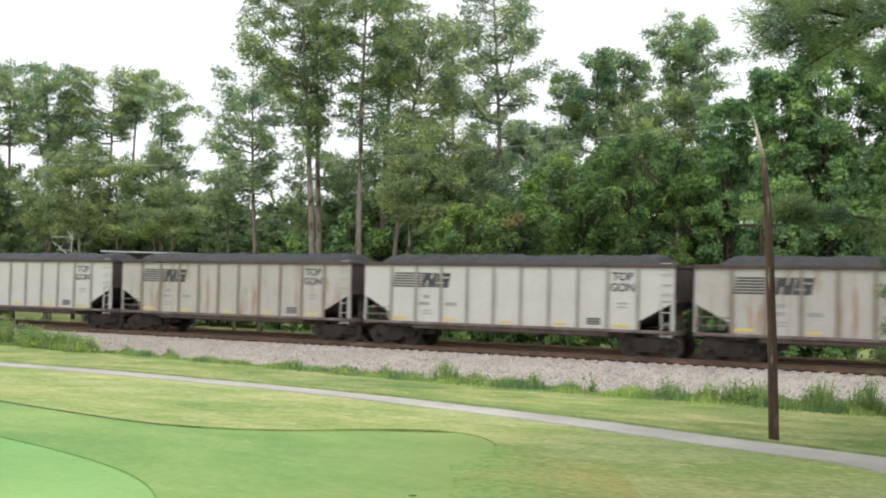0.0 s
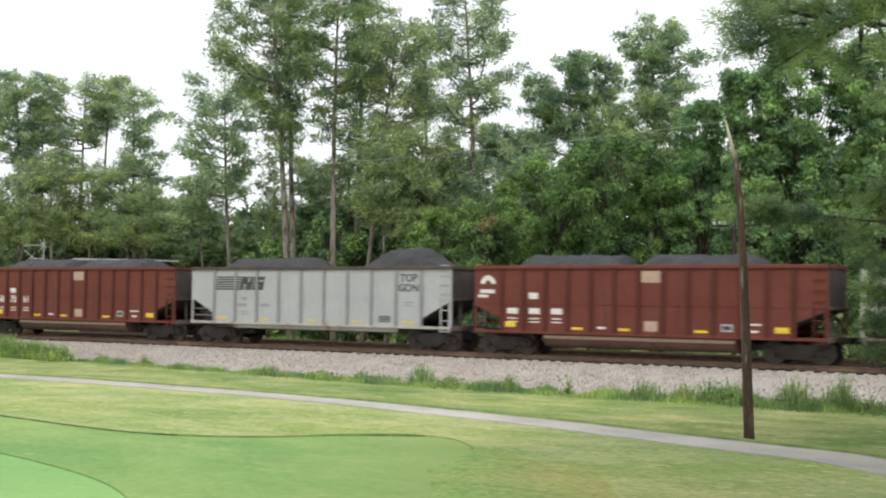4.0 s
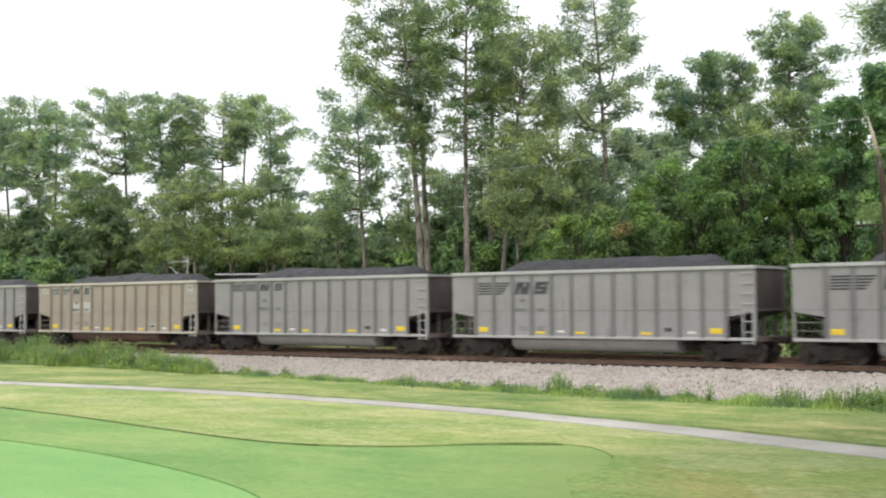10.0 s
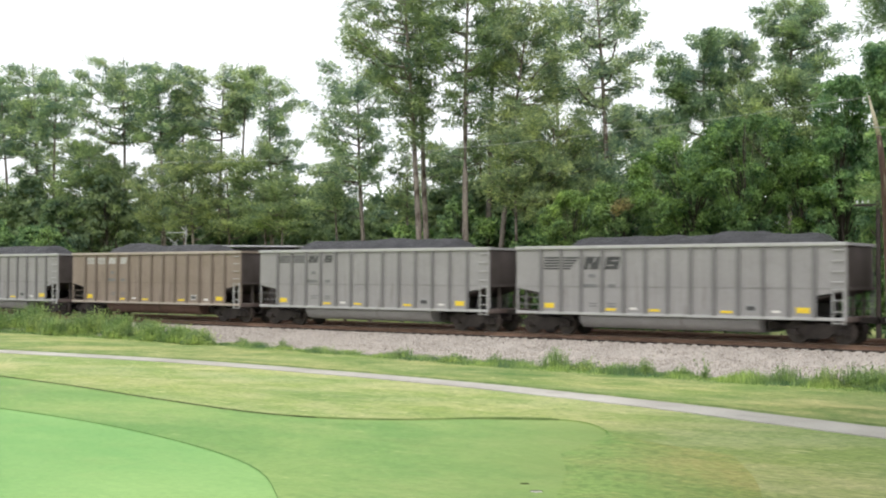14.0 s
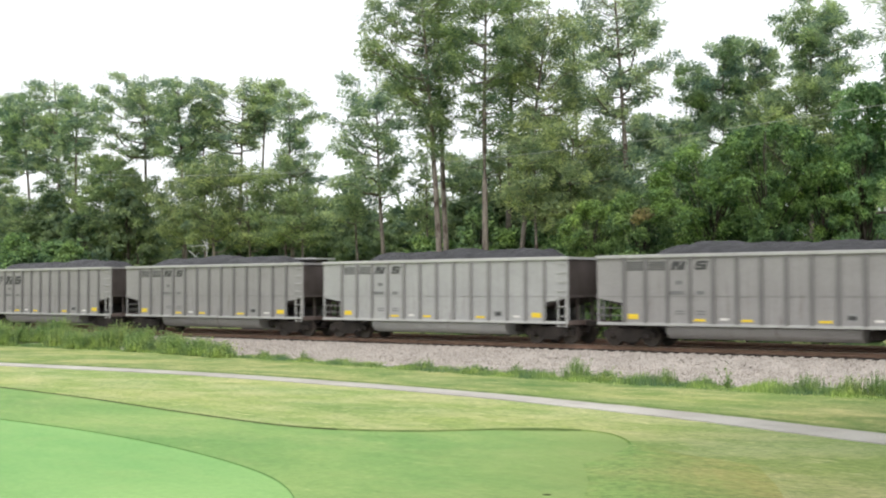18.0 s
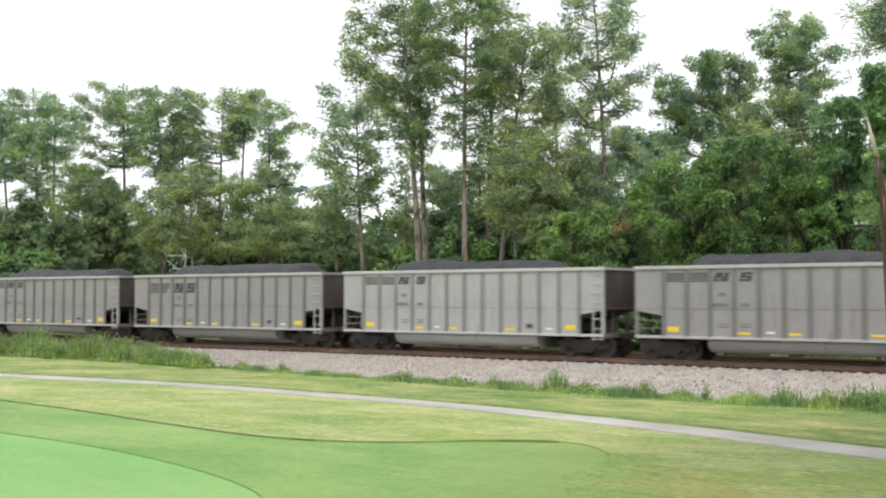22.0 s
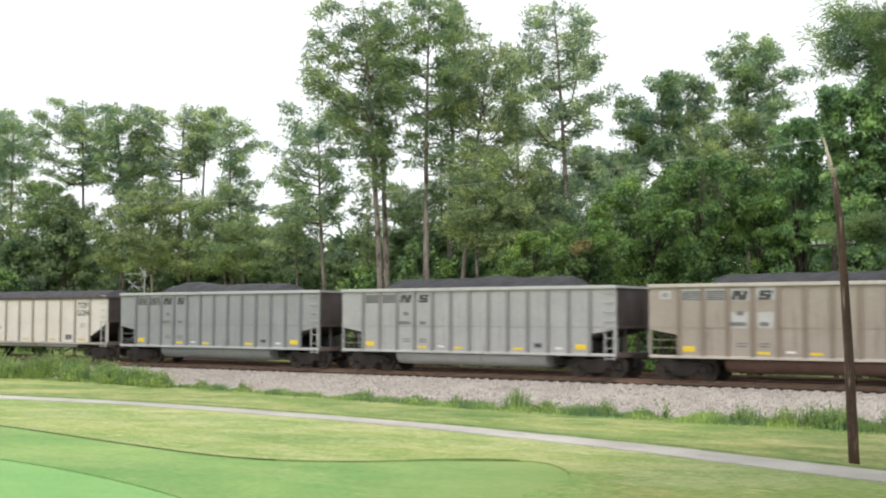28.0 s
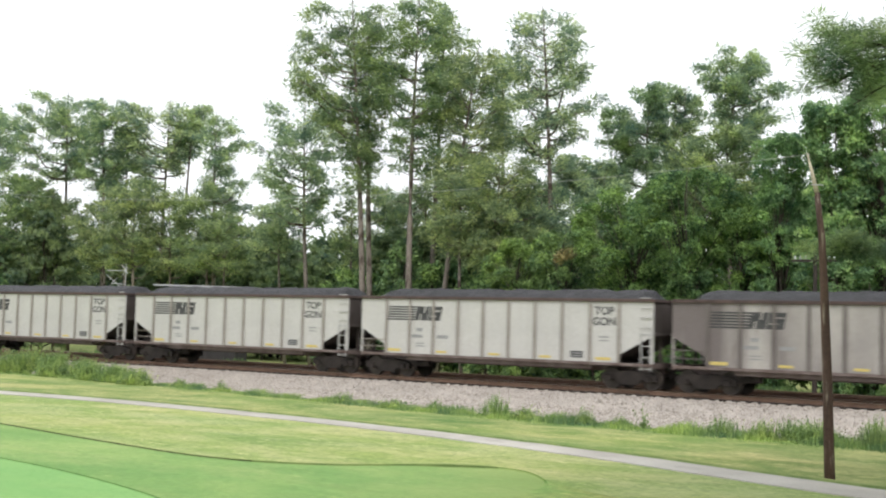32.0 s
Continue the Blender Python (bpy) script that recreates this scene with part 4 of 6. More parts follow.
def coal_car(kind, shade, marks, seed, label, heaped=False):
    s, skin = SHAPES[kind], PAINT[shade]
    h, flat = s["h"], kind == "flat"
    ink = M_WHITE if shade == "red" else M_PATCH if shade == "brown" else M_INK
    car = tagged(new("coal_car"), label, "freight car", "cars of the coal train")
    for side, y in (("near", -HALF), ("far", HALF)):
        part("side_wall", shared(("side_wall", kind), skin, lambda bm: car_wall(bm, s)), car, (0, y, 0))
        out = -1 if y < 0 else 1
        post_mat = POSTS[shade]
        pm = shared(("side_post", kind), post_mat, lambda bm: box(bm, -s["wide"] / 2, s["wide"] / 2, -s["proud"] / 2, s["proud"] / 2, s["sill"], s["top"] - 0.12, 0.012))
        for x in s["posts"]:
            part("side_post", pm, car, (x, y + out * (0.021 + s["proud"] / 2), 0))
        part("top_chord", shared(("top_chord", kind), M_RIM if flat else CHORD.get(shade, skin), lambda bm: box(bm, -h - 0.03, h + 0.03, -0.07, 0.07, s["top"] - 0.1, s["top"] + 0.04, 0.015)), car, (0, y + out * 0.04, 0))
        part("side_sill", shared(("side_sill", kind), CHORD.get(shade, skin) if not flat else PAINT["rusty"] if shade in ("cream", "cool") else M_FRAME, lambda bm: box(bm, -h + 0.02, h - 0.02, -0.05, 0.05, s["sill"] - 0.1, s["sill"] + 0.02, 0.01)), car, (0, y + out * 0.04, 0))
        if not flat:
            part("belt_seam", shared(("belt_seam", kind), POSTS[shade], lambda bm: box(bm, -h + 0.02, h - 0.02, -0.006, 0.006, s["zo"] + 0.06, s["zo"] + 0.075)), car, (0, y + out * 0.026, 0))
        part("corner_post", shared(("corner_post", kind), skin, lambda bm: box(bm, -0.04, 0.04, -0.04, 0.04, s["sill"] + 0.02, s["zo"])), car, (-h + 0.04, y * 0.985, 0))
        part("corner_post", shared(("corner_post", kind), skin, lambda bm: box(bm, -0.04, 0.04, -0.04, 0.04, s["sill"] + 0.02, s["zo"])), car, (h - 0.04, y * 0.985, 0))
        lad = part("ladder", shared(("ladder", kind), RUNGS.get(shade, M_RUNG), lambda bm: ladder(bm, s["sill"] - 0.25, s["zo"] + 0.1, 4)), car, ((h - 0.52) * (1 if y < 0 else -1) - (0 if y < 0 else 0.42), y * 1.0 + out * 0.03, 0))
        for z in [s["zo"] + 0.32 + 0.4 * q for q in range(4)]:
            part("grab_iron", shared("grab_iron", RUNGS.get(shade, M_RUNG), lambda bm: grab_irons(bm, (0,))), car, ((h - 0.52) * (1 if y < 0 else -1) - (0 if y < 0 else 0.42), y + (out * 0.02 if y < 0 else 0.08), z))
        for z in (s["sill"] + 0.3, s["sill"] + 0.62):
            part("handrail", shared(("handrail", kind), POSTS[shade], lambda bm: grab_irons(bm, (0,), s["cut"] - 0.1)), car, ((-h + 0.06) if y < 0 else (h - s["cut"] + 0.06), y * 0.98 + (0.0 if y < 0 else 0.06), z))
    for side in (1, -1):
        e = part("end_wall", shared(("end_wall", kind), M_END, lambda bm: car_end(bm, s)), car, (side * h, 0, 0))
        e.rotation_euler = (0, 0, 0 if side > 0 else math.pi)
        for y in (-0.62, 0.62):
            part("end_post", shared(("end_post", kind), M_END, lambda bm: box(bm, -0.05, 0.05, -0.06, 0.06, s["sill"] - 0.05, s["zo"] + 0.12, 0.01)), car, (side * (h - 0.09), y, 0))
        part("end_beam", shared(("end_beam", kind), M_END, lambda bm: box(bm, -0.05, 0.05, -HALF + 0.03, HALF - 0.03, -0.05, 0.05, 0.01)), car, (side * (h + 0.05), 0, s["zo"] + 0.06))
        e = part("end_chord", shared(("end_chord", kind), M_RIM if flat else skin, lambda bm: box(bm, -0.07, 0.07, -HALF, HALF, s["top"] - 0.08, s["top"] + 0.03)), car, (side * (h - 0.02), 0, 0))
        e = part("end_sill", shared(("end_sill", kind), M_FRAME, lambda bm: box(bm, -0.14, 0.1, -HALF + 0.05, HALF - 0.05, s["sill"] - 0.16, s["sill"] + 0.04, 0.015)), car, (side * (h - 0.1), 0, 0))
        e = part("coupler", shared("coupler", M_IRON, coupler), car, (side * (h - 0.1), 0, 0))
        e.rotation_euler = (0, 0, 0 if side > 0 else math.pi)
        truck(car, side * (h - 1.27))
    part("floor_sheet", shared(("floor_sheet", kind), M_DARK, lambda bm: box(bm, -h + s["cut"], h - s["cut"], -HALF + 0.05, HALF - 0.05, s["sill"] - 0.06, s["sill"])), car)
    part("centre_sill", shared(("centre_sill", kind), M_IRON if not flat else M_FRAME, lambda bm: box(bm, -h + 0.1, h - 0.1, -0.22, 0.22, 0.62, s["sill"] - 0.06, 0.01)), car)
    if flat:
        part("skirt_beam", shared("skirt_beam", PAINT["rusty"] if shade in ("cream", "cool") else M_FRAME, lambda bm: box(bm, -4.9, 4.6, -0.05, 0.05, 0.72, 0.92, 0.01)), car, (0, -HALF + 0.16, 0), "rust-brown beam below the wall")
        part("skirt_beam", shared("skirt_beam", PAINT["rusty"] if shade in ("cream", "cool") else M_FRAME, lambda bm: box(bm, -4.9, 4.6, -0.05, 0.05, 0.72, 0.92, 0.01)), car, (0, HALF - 0.16, 0))
        part("brake_cylinder", shared("brake_cylinder", M_IRON, lambda bm: rod(box(bm, -0.5, -0.1, -0.2, 0.2, 0.42, 0.75, 0.02), (-0.1, 0, 0.58), (0.45, 0, 0.58), 0.16, 0.15, 12)), car, (-4.5, -0.7, 0))
    else:
        x0, x1 = (-4.2, 3.9)
        tub_mat = M_BELLY if shade in ("red", "tan", "brown") else skin
        part("tub_belly", shared(("tub_belly", kind), tub_mat, lambda bm: car_tub(bm, x0, x1)), car, (0, 0, 0), "rounded belly hanging between the trucks")
        if shade == "red":
            part("tub_stripe", shared("tub_stripe", M_BUFF, plate(8.0, 0.13)), car, (-0.15, -1.425, 0.72), "pale buff band along the belly")
        part("brake_cylinder", shared("brake_cylinder", M_IRON, lambda bm: rod(box(bm, -0.5, -0.1, -0.2, 0.2, 0.42, 0.75, 0.02), (-0.1, 0, 0.58), (0.45, 0, 0.58), 0.16, 0.15, 12)), car, (4.5, -0.6, 0))
    lump = seed % 7
    style = "tall" if shade == "cool" else "pair" if heaped else "two" if shade == "red" else "level" if flat else "long"
    part("coal_load", shared(("coal_load", kind, lump, style), M_COAL, lambda bm: coal_heap(bm, s, lump, style)), car, (0, 0, 0), "heaped black coal")
    side_marks(car, kind, shade, s, marks, ink)
    for ob in car.children:
        if not ob.name.startswith("truck"):
            ob.location.z += 0.08
    return car


# Car ends: grime, with the shade of the gap between cars painted in.
M_END = paint("grimy_shaded_end_paint", (0.06, 0.05, 0.047), (0.105, 0.088, 0.084), (0.045, 0.035, 0.032), 0.6)
M_BELLY = paint("rust_stained_belly", (0.12, 0.072, 0.058), (0.16, 0.1, 0.082), (0.06, 0.04, 0.034), 0.5)
M_RUNG = paint("pale_rung_paint", (0.38, 0.38, 0.38), (0.46, 0.46, 0.45), (0.3, 0.26, 0.24), 0.3)
RUNGS = {"red": POSTS["red"], "soot": PAINT["soot"]}
M_RIM = surface("rusty_rim", (0.055, 0.038, 0.034), (0.1, 0.066, 0.058), 1.5, 25, 0.85, 0, 0.2)

SAY = {
    "light": "pale grey steel coal car with a rounded belly, loaded", "mid": "grey steel coal car with a rounded belly, loaded",
    "blue": "bluish grey coal car with a rounded belly, loaded", "tan": "dusty tan coal car with a rounded belly, loaded", "brown": "dusty brown coal car with a rounded belly, loaded",
    "red": "oxide-red coal car with a white mark, heaped with coal", "white": "chalky white ribbed coal gondola with black stencils", "cream": "cream-white ribbed coal gondola with black stencils",
    "rusty": "white ribbed coal gondola streaked with rust", "cool": "cool white ribbed coal gondola with heaped coal", "soot": "sooty grey-brown ribbed coal gondola",
}
ORDER = "rusty white rusty white white red2 cool red cream2 blue blue mid* mid* mid tan mid mid* mid brown mid mid light mid mid* mid light mid* mid light light tan light blue cream soot white white white".split()
CARS = []


def couple_train():
    """All cars from the right-hand one back; each with the place of its left end at the start."""
    left, before = -16.41, 0.82
    for i, word in enumerate(ORDER):
        shade = word.rstrip("*2")
        kind = "flat" if shade in ("rusty", "white", "cool", "cream", "soot") else "slope" if shade == "red" else "tub"
        long, gap = (14.9, 0.82) if kind == "flat" else (14.74, 1.475)
        if i:
            left -= long + (gap + before) / 2
        before = gap
        marks = "figures" if word == "red" else "arc" if word == "red2" else "slant" if "*" in word else "stripes"
        car = coal_car(kind, shade, marks, i, SAY[shade], word == "cream2")
        CARS.append((car, left + SHAPES[kind]["h"]))
        car.location = (CARS[-1][1], TRACK_Y, 0)


couple_train()


# ---- trees ----
def flecks(p, a, b, length, width):
    """A pointed leaf at each place p, along a and across b."""
    back = p - a * length * 0.5
    v = np.stack([back - b * width, back + b * width, p + a * length], 1).reshape(-1, 3)
    return v, np.arange(len(v)).reshape(-1, 3)


def leaf_cloud(rng, centres, radii, per, size, slim, ray=0.0, hollow=0.33):
    """Small leaves round the centres, facing outwards and up; with ray they point outwards as needles do."""
    n = len(centres) * per
    c = np.repeat(centres, per, 0)
    r = np.repeat(radii, per, 0)
    d = unit(rng.normal(size=(n, 3)))
    p = c + d * r * (rng.uniform(0.1, 1, (n, 1)) ** hollow)
    face = unit(1.25 * d + 0.38 * rng.normal(size=(n, 3)) + np.array((0, 0, 0.7)))
    a = rng.normal(size=(n, 3)) + ray * d
    a -= face * (a * face).sum(1, keepdims=True) * (1 - 0.5 * min(ray, 1.0))
    a = unit(a)
    b = unit(np.cross(face, a))
    s = size * rng.uniform(0.6, 1.35, (n, 1))
    v = np.stack([p - a * s * 0.45 + b * s * slim * 0.45, p + a * s * 0.6, p - a * s * 0.3 - b * s * slim * 0.6], 1).reshape(-1, 3)
    return v, np.arange(3 * n).reshape(n, 3)


def needle_tufts(rng, centres, radii, per, width, loose=0.12):
    """Brushes of needles: each bundle springs from the twig's end, outwards and up."""
    n = len(centres) * per
    c, r = np.repeat(centres, per, 0), np.repeat(radii, per, 0)[:, None]
    c = c + rng.normal(size=(n, 3)) * r * loose * np.array((1, 1, 0.65))
    d = unit(rng.normal(size=(n, 3)) * np.array((1, 1, 0.62)) + np.array((0, 0, 0.32)))
    root = c + d * r * rng.uniform(0.05, 0.45, (n, 1))
    tip = c + d * r * rng.uniform(0.75, 1.2, (n, 1)) - np.array((0, 0, 0.06)) * r
    side = unit(np.cross(d, rng.normal(size=(n, 3)))) * width * rng.uniform(0.6, 1.4, (n, 1))
    v = np.stack([root, tip + side, tip - side], 1).reshape(-1, 3)
    return v, np.arange(len(v)).reshape(-1, 3)


def leaf_sprays(rng, centres, facing, radii, per, size):
    """Flat, drooping sprays of leaves, each facing its own way out of the crown."""
    n = len(centres) * per
    c, r = np.repeat(centres, per, 0), np.repeat(radii, per, 0)[:, None]
    f = np.repeat(unit(facing), per, 0)
    u = unit(np.cross(f, rng.normal(size=(n, 3))))
    w = np.cross(f, u)
    rho, ang = np.sqrt(rng.uniform(0, 1, (n, 1))) * r, rng.uniform(0, 2 * math.pi, (n, 1))
    p = c + u * rho * np.cos(ang) + w * rho * np.sin(ang) + f * (0.1 * rng.normal(size=(n, 1)) * r - 0.35 * rho * rho / r)
    face = unit(f + 0.55 * rng.normal(size=(n, 3)))
    a = unit(np.cross(face, rng.normal(size=(n, 3))))
    s = size * rng.uniform(0.65, 1.35, (n, 1))
    return flecks(p, a, np.cross(face, a), s * 0.62, s * 0.3)


def outline(profile, h, a):
    """How far the crown reaches at height h towards the angle a; the profile gives both sides."""
    hs, ls, rs = zip(*profile)
    l, r, c = np.interp(h, hs, ls), np.interp(h, hs, rs), math.cos(a)
    flat = l if c < 0 else r
    deep = min(0.5 * (l + r), 3.0)
    return math.hypot(flat * c, deep * math.sin(a))


YOUNG = "young bright green pine with a full feathery crown"
SHADE = "slender pine with thin dark limbs among taller pines"
ROUND = "round-topped pine with dense bluish-green tufts"


def pine(x, y, turn, lean, height, profile, seed, needles, density=1.0, label="tall pine with a bare brown trunk and an airy crown", tight=0.0):
    """A tall pine: a bare trunk, crooked limbs that rise out of it, and brushes of needles on their twigs.
    The profile gives height and reach to both sides, from the lowest limbs to the top; a tight crown bears its needles in rounded clumps."""
    rng = np.random.default_rng(seed)
    tree = tagged(new("pine_tree"), label, "tree", "pines behind the railway")
    tree.location, tree.rotation_euler = (x, y, GROUND), (0, 0, radians(turn))
    low, r0 = profile[0][0], 0.0085 * height + 0.03
    bend = rng.normal(size=2) * 0.22
    axis = lambda h: Vector((lean * h / height + bend[0] * math.sin(3.1 * h / height), bend[1] * math.sin(2.5 * h / height), h))
    hs = [height * k / 10 for k in range(11)]
    bm = tube(bmesh.new(), [axis(h - (0.2 if h == 0 else 0)) for h in hs], [r0 * (1.0 - 0.88 * (h / height) ** 1.2) for h in hs], 10)
    centres, radii = [], []
    fine = 0.78 + 0.004 * math.hypot(x, y)

    def tuft(q, w):
        centres.append(tuple(q))
        radii.append(w * fine)

    limbs = int((height - low) * 3.3 * density) + 4
    for i in range(limbs):
        f = (i + rng.uniform(0, 1)) / limbs
        h = low + (height - 0.65 - low) * f
        a = 2.4 * i + rng.uniform(-0.7, 0.7)
        a -= 0.3 * math.sin(2 * a)
        reach = max(0.35, (1.1 * outline(profile, h, a) - 0.25 * tight) * (rng.uniform(0.78, 1.06) if rng.random() < 0.72 else rng.uniform(0.35, 0.7)))
        rise = reach * (0.1 + 0.55 * f + 0.12 * rng.normal())
        out = Vector((math.cos(a), math.sin(a), 0))
        base = axis(max(0.5, h - rise * 0.9 - 0.05 * reach))
        tip = axis(h) + out * reach + Vector((0, 0, 0.04 * reach * rng.normal()))
        k1 = base.lerp(tip, 0.35) + Vector((0, 0, -0.07 * reach)) + Vector(rng.normal(size=3) * 0.04 * reach)
        k2 = base.lerp(tip, 0.7) + Vector((0, 0, 0.05 * reach)) + Vector(rng.normal(size=3) * 0.05 * reach)
        rl = max(0.024, 0.17 * r0 * (1.25 - f) * min(1.7, reach / 1.5))
        tube(bm, [base, k1, k2, tip], [rl * 1.5, rl * 1.1, rl * 0.75, rl * 0.3], 5)
        spine = lambda s: (base.lerp(k1, s / 0.35) if s < 0.35 else k1.lerp(k2, (s - 0.35) / 0.35) if s < 0.7 else k2.lerp(tip, (s - 0.7) / 0.3))
        for k in range(int(2 + (2.0 + 0.6 * tight) * reach)):
            s = 1.0 if k == 0 else rng.uniform(0.38, 1.0)
            p = spine(s)
            away = Vector((-out.y, out.x, 0)) * rng.normal() * 0.26 * reach * (1.15 - 0.6 * s) + out * 0.1 * rng.normal() + Vector((0, 0, rng.uniform(-0.02, 0.3)))
            q = p + away
            if away.length > 0.3:
                tube(bm, [p, q], [0.018, 0.008], 3)
            for m in range(3 + int(rng.random() < 0.5) + int(2 * tight)):
                tuft(q + Vector(rng.normal(size=3) * ((0.27, 0.27, 0.17) if tight else (0.34, 0.34, 0.1))), rng.uniform(0.26, 0.5) * (1 - 0.2 * tight))
    for k in range(int(5 * density) + 3):
        tuft(axis(height - 0.55 - 0.22 * k) + Vector(rng.normal(size=3) * (0.14 + 0.05 * k)), rng.uniform(0.3, 0.45))
    for k in range(4 if height > 15 else 0):
        # dead stubs below the crown
        a, h = rng.uniform(0, 6.28), low - rng.uniform(0.3, 0.28 * low)
        p = axis(h)
        d = Vector((math.cos(a), math.sin(a), rng.uniform(-0.1, 0.5))) * rng.uniform(0.5, 1.7)
        tube(bm, [p, p + d * 0.5 + Vector((0, 0, 0.08)), p + d], [0.03, 0.02, 0.007], 4)
    part("trunk", mesh_from(bm, "trunk", M_BARK), tree)
    v, f = needle_tufts(rng, np.array(centres), np.array(radii), 23, 0.033 * fine)
    part("crown", quick_mesh("crown", v, f, needles), tree)
    return tree


def broadleaf(x, y, turn, lean, height, profile, seed, leaves, density=1.0, name="broadleaf_tree", label="leafy green broadleaf tree with a lumpy spreading crown", group="trees behind the railway", size=0.138, sprays=26):
    """A leafy tree: forked limbs carry separate boughs, each a ragged mass of drooping sprays, with dark gaps between."""
    rng = np.random.default_rng(seed)
    tree = tagged(new(name), label, "tree", group)
    tree.location, tree.rotation_euler = (x, y, GROUND), (0, 0, radians(turn))
    r0 = 0.012 * height + 0.04
    profile = [(0.5, profile[0][1] * 0.75, profile[0][2] * 0.75)] + profile
    axis = lambda h: Vector((lean * (h / height) ** 1.5 + 0.12 * math.sin(0.9 * h + seed), 0.12 * math.sin(0.7 * h + 2 * seed), h))
    hs = [height * k / 8 for k in range(9)]
    bm = tube(bmesh.new(), [axis(h) - Vector((0, 0, 0.2 if h == 0 else 0)) for h in hs], [r0 * (1 - 0.9 * h / height) for h in hs], 8)
    spots, facing, radii = [], [], []
    mean = sum(l + r for _, l, r in profile) / len(profile) / 2
    boughs_here = int((14 + 15 * height * mean / 5) * density * (1.0 if sprays > 12 else 0.7))
    for i in range(boughs_here):
        f = ((i + rng.uniform(0, 1)) / boughs_here) ** 0.92
        h = 0.6 + (height - 0.6) * f
        a = 2.4 * i + rng.uniform(-0.5, 0.5)
        a -= 0.2 * math.sin(2 * a)
        edge = outline(profile, h, a)
        w = rng.uniform(0.45, 1.0) * (0.52 + 0.16 * mean)
        rr = max(0.0, edge - 0.6 * w) * (rng.uniform(0.75, 1.05) if rng.random() < 0.8 else rng.uniform(0.2, 0.7))
        c = axis(h) + Vector((math.cos(a) * rr, math.sin(a) * rr, min(0.0, height - h - 0.7 * w)))
        start = axis(max(0.4, h * 0.62 - 0.1 * rr))
        tube(bm, [start, start.lerp(c, 0.55) + Vector((0, 0, 0.1 * rr)), c], [max(0.025, r0 * 0.42 * (1.1 - f)), max(0.018, r0 * 0.25 * (1.1 - f)), 0.012], 5)
        n = int((40 * w * w + 12) * (1.1 if sprays > 12 else 0.62))
        d = unit(rng.normal(size=(n, 3)) + np.array((0.35 * math.cos(a), 0.35 * math.sin(a), 0.3)))
        ragged = 0.75 + 0.7 * np.array([noise.noise(Vector(q * 1.7) + Vector((i, seed, 0))) for q in d])
        spots.append(np.array(c) + d * np.array((1.05, 1.05, 0.62)) * (w * ragged * rng.uniform(0.3, 1.35, n))[:, None])
        facing.append(0.7 * d + np.array((0, 0, 0.7)) + 0.42 * rng.normal(size=(n, 3)))
        radii.append(rng.uniform(0.24, 0.46, n))
    part("trunk", mesh_from(bm, "trunk", M_BARK2), tree)
    v, f = leaf_sprays(rng, np.concatenate(spots), np.concatenate(facing), np.concatenate(radii) * (1.0 if sprays > 12 else 1.35), sprays, size)
    part("crown", quick_mesh("crown", v, f, leaves), tree)
    return tree


# each tree, fitted to the camera's view: place, turn across the line of sight, lean, height, and its outline from the
# lowest limbs up
pine(-119.0, 72, 59, 0.2, 24.8, [(12.2, 1.6, 2.3), (14.7, 2.0, 2.9), (17.7, 2.3, 2.9), (20.8, 3.1, 3.1), (23.3, 3.1, 2.9), (24.9, 1.8, 2.1)], 1, M_PINE_B)
pine(-113.0, 74, 57, -1.8, 24.8, [(15.8, 1.8, 1.4), (18.3, 1.9, 2.2), (20.5, 2.4, 2.4), (23.0, 2.5, 2.3), (24.8, 1.3, 0.9)], 2, M_PINE_B)
pine(-108.3, 73, 56, -0.3, 25.4, [(13.0, 1.7, 1.1), (14.7, 2.3, 1.4), (17.1, 2.6, 1.7), (19.5, 3.0, 2.6), (21.8, 3.3, 3.0), (23.9, 2.7, 2.7), (25.4, 1.3, 1.2)], 3, M_PINE_B)
pine(-100.2, 70, 55, -0.1, 23.1, [(16.6, 1.1, 1.3), (17.9, 1.4, 2.2), (19.9, 1.9, 2.5), (21.8, 1.7, 2.0), (23.2, 1.1, 0.9)], 4, M_PINE_B, 0.8)
pine(-89.9, 71, 52, -0.9, 23.7, [(15.5, 2.3, 1.2), (16.8, 3.9, 2.6), (18.2, 5.1, 2.9), (19.7, 4.4, 2.9), (21.2, 4.1, 3.4), (22.6, 2.8, 3.1), (23.8, 1.0, 0.9)], 5, M_PINE_B)
pine(-84.3, 70, 50, -0.7, 22.6, [(14.3, 2.5, 1.9), (16.1, 2.0, 1.9), (17.9, 1.8, 1.9), (19.7, 1.5, 2.1), (21.5, 1.7, 2.0), (22.7, 1.0, 1.3)], 6, M_PINE_B)
pine(-80.6, 73, 48, 0.5, 22.7, [(15.9, 2.8, 1.6), (17.2, 3.1, 1.8), (19.0, 3.7, 2.3), (20.7, 4.2, 2.2), (22.1, 3.9, 1.6), (22.8, 1.6, 1.2)], 7, M_PINE_B, 1.1)
pine(-78.2, 74, 47, 0.3, 22.4, [(17.5, 0.8, 0.6), (19.5, 0.7, 0.9), (21.2, 1.0, 1.1), (22.5, 0.7, 0.6)], 8, M_PINE_B)
pine(-71.2, 71, 45, -0.6, 20.4, [(12.0, 0.4, 2.3), (13.4, 0.3, 3.8), (14.8, 0.5, 1.8), (16.3, 0.5, 2.2), (17.9, 1.1, 2.8), (19.3, 0.9, 1.8), (20.4, 0.4, 1.1)], 9, M_PINE_B, 0.9)
pine(-86.6, 75, 49, -0.6, 20.8, [(13.1, 2.2, 2.4), (15.2, 2.0, 2.3), (17.3, 1.6, 2.0), (19.5, 1.2, 1.5), (21.0, 0.7, 0.9)], 10, M_PINE_B)
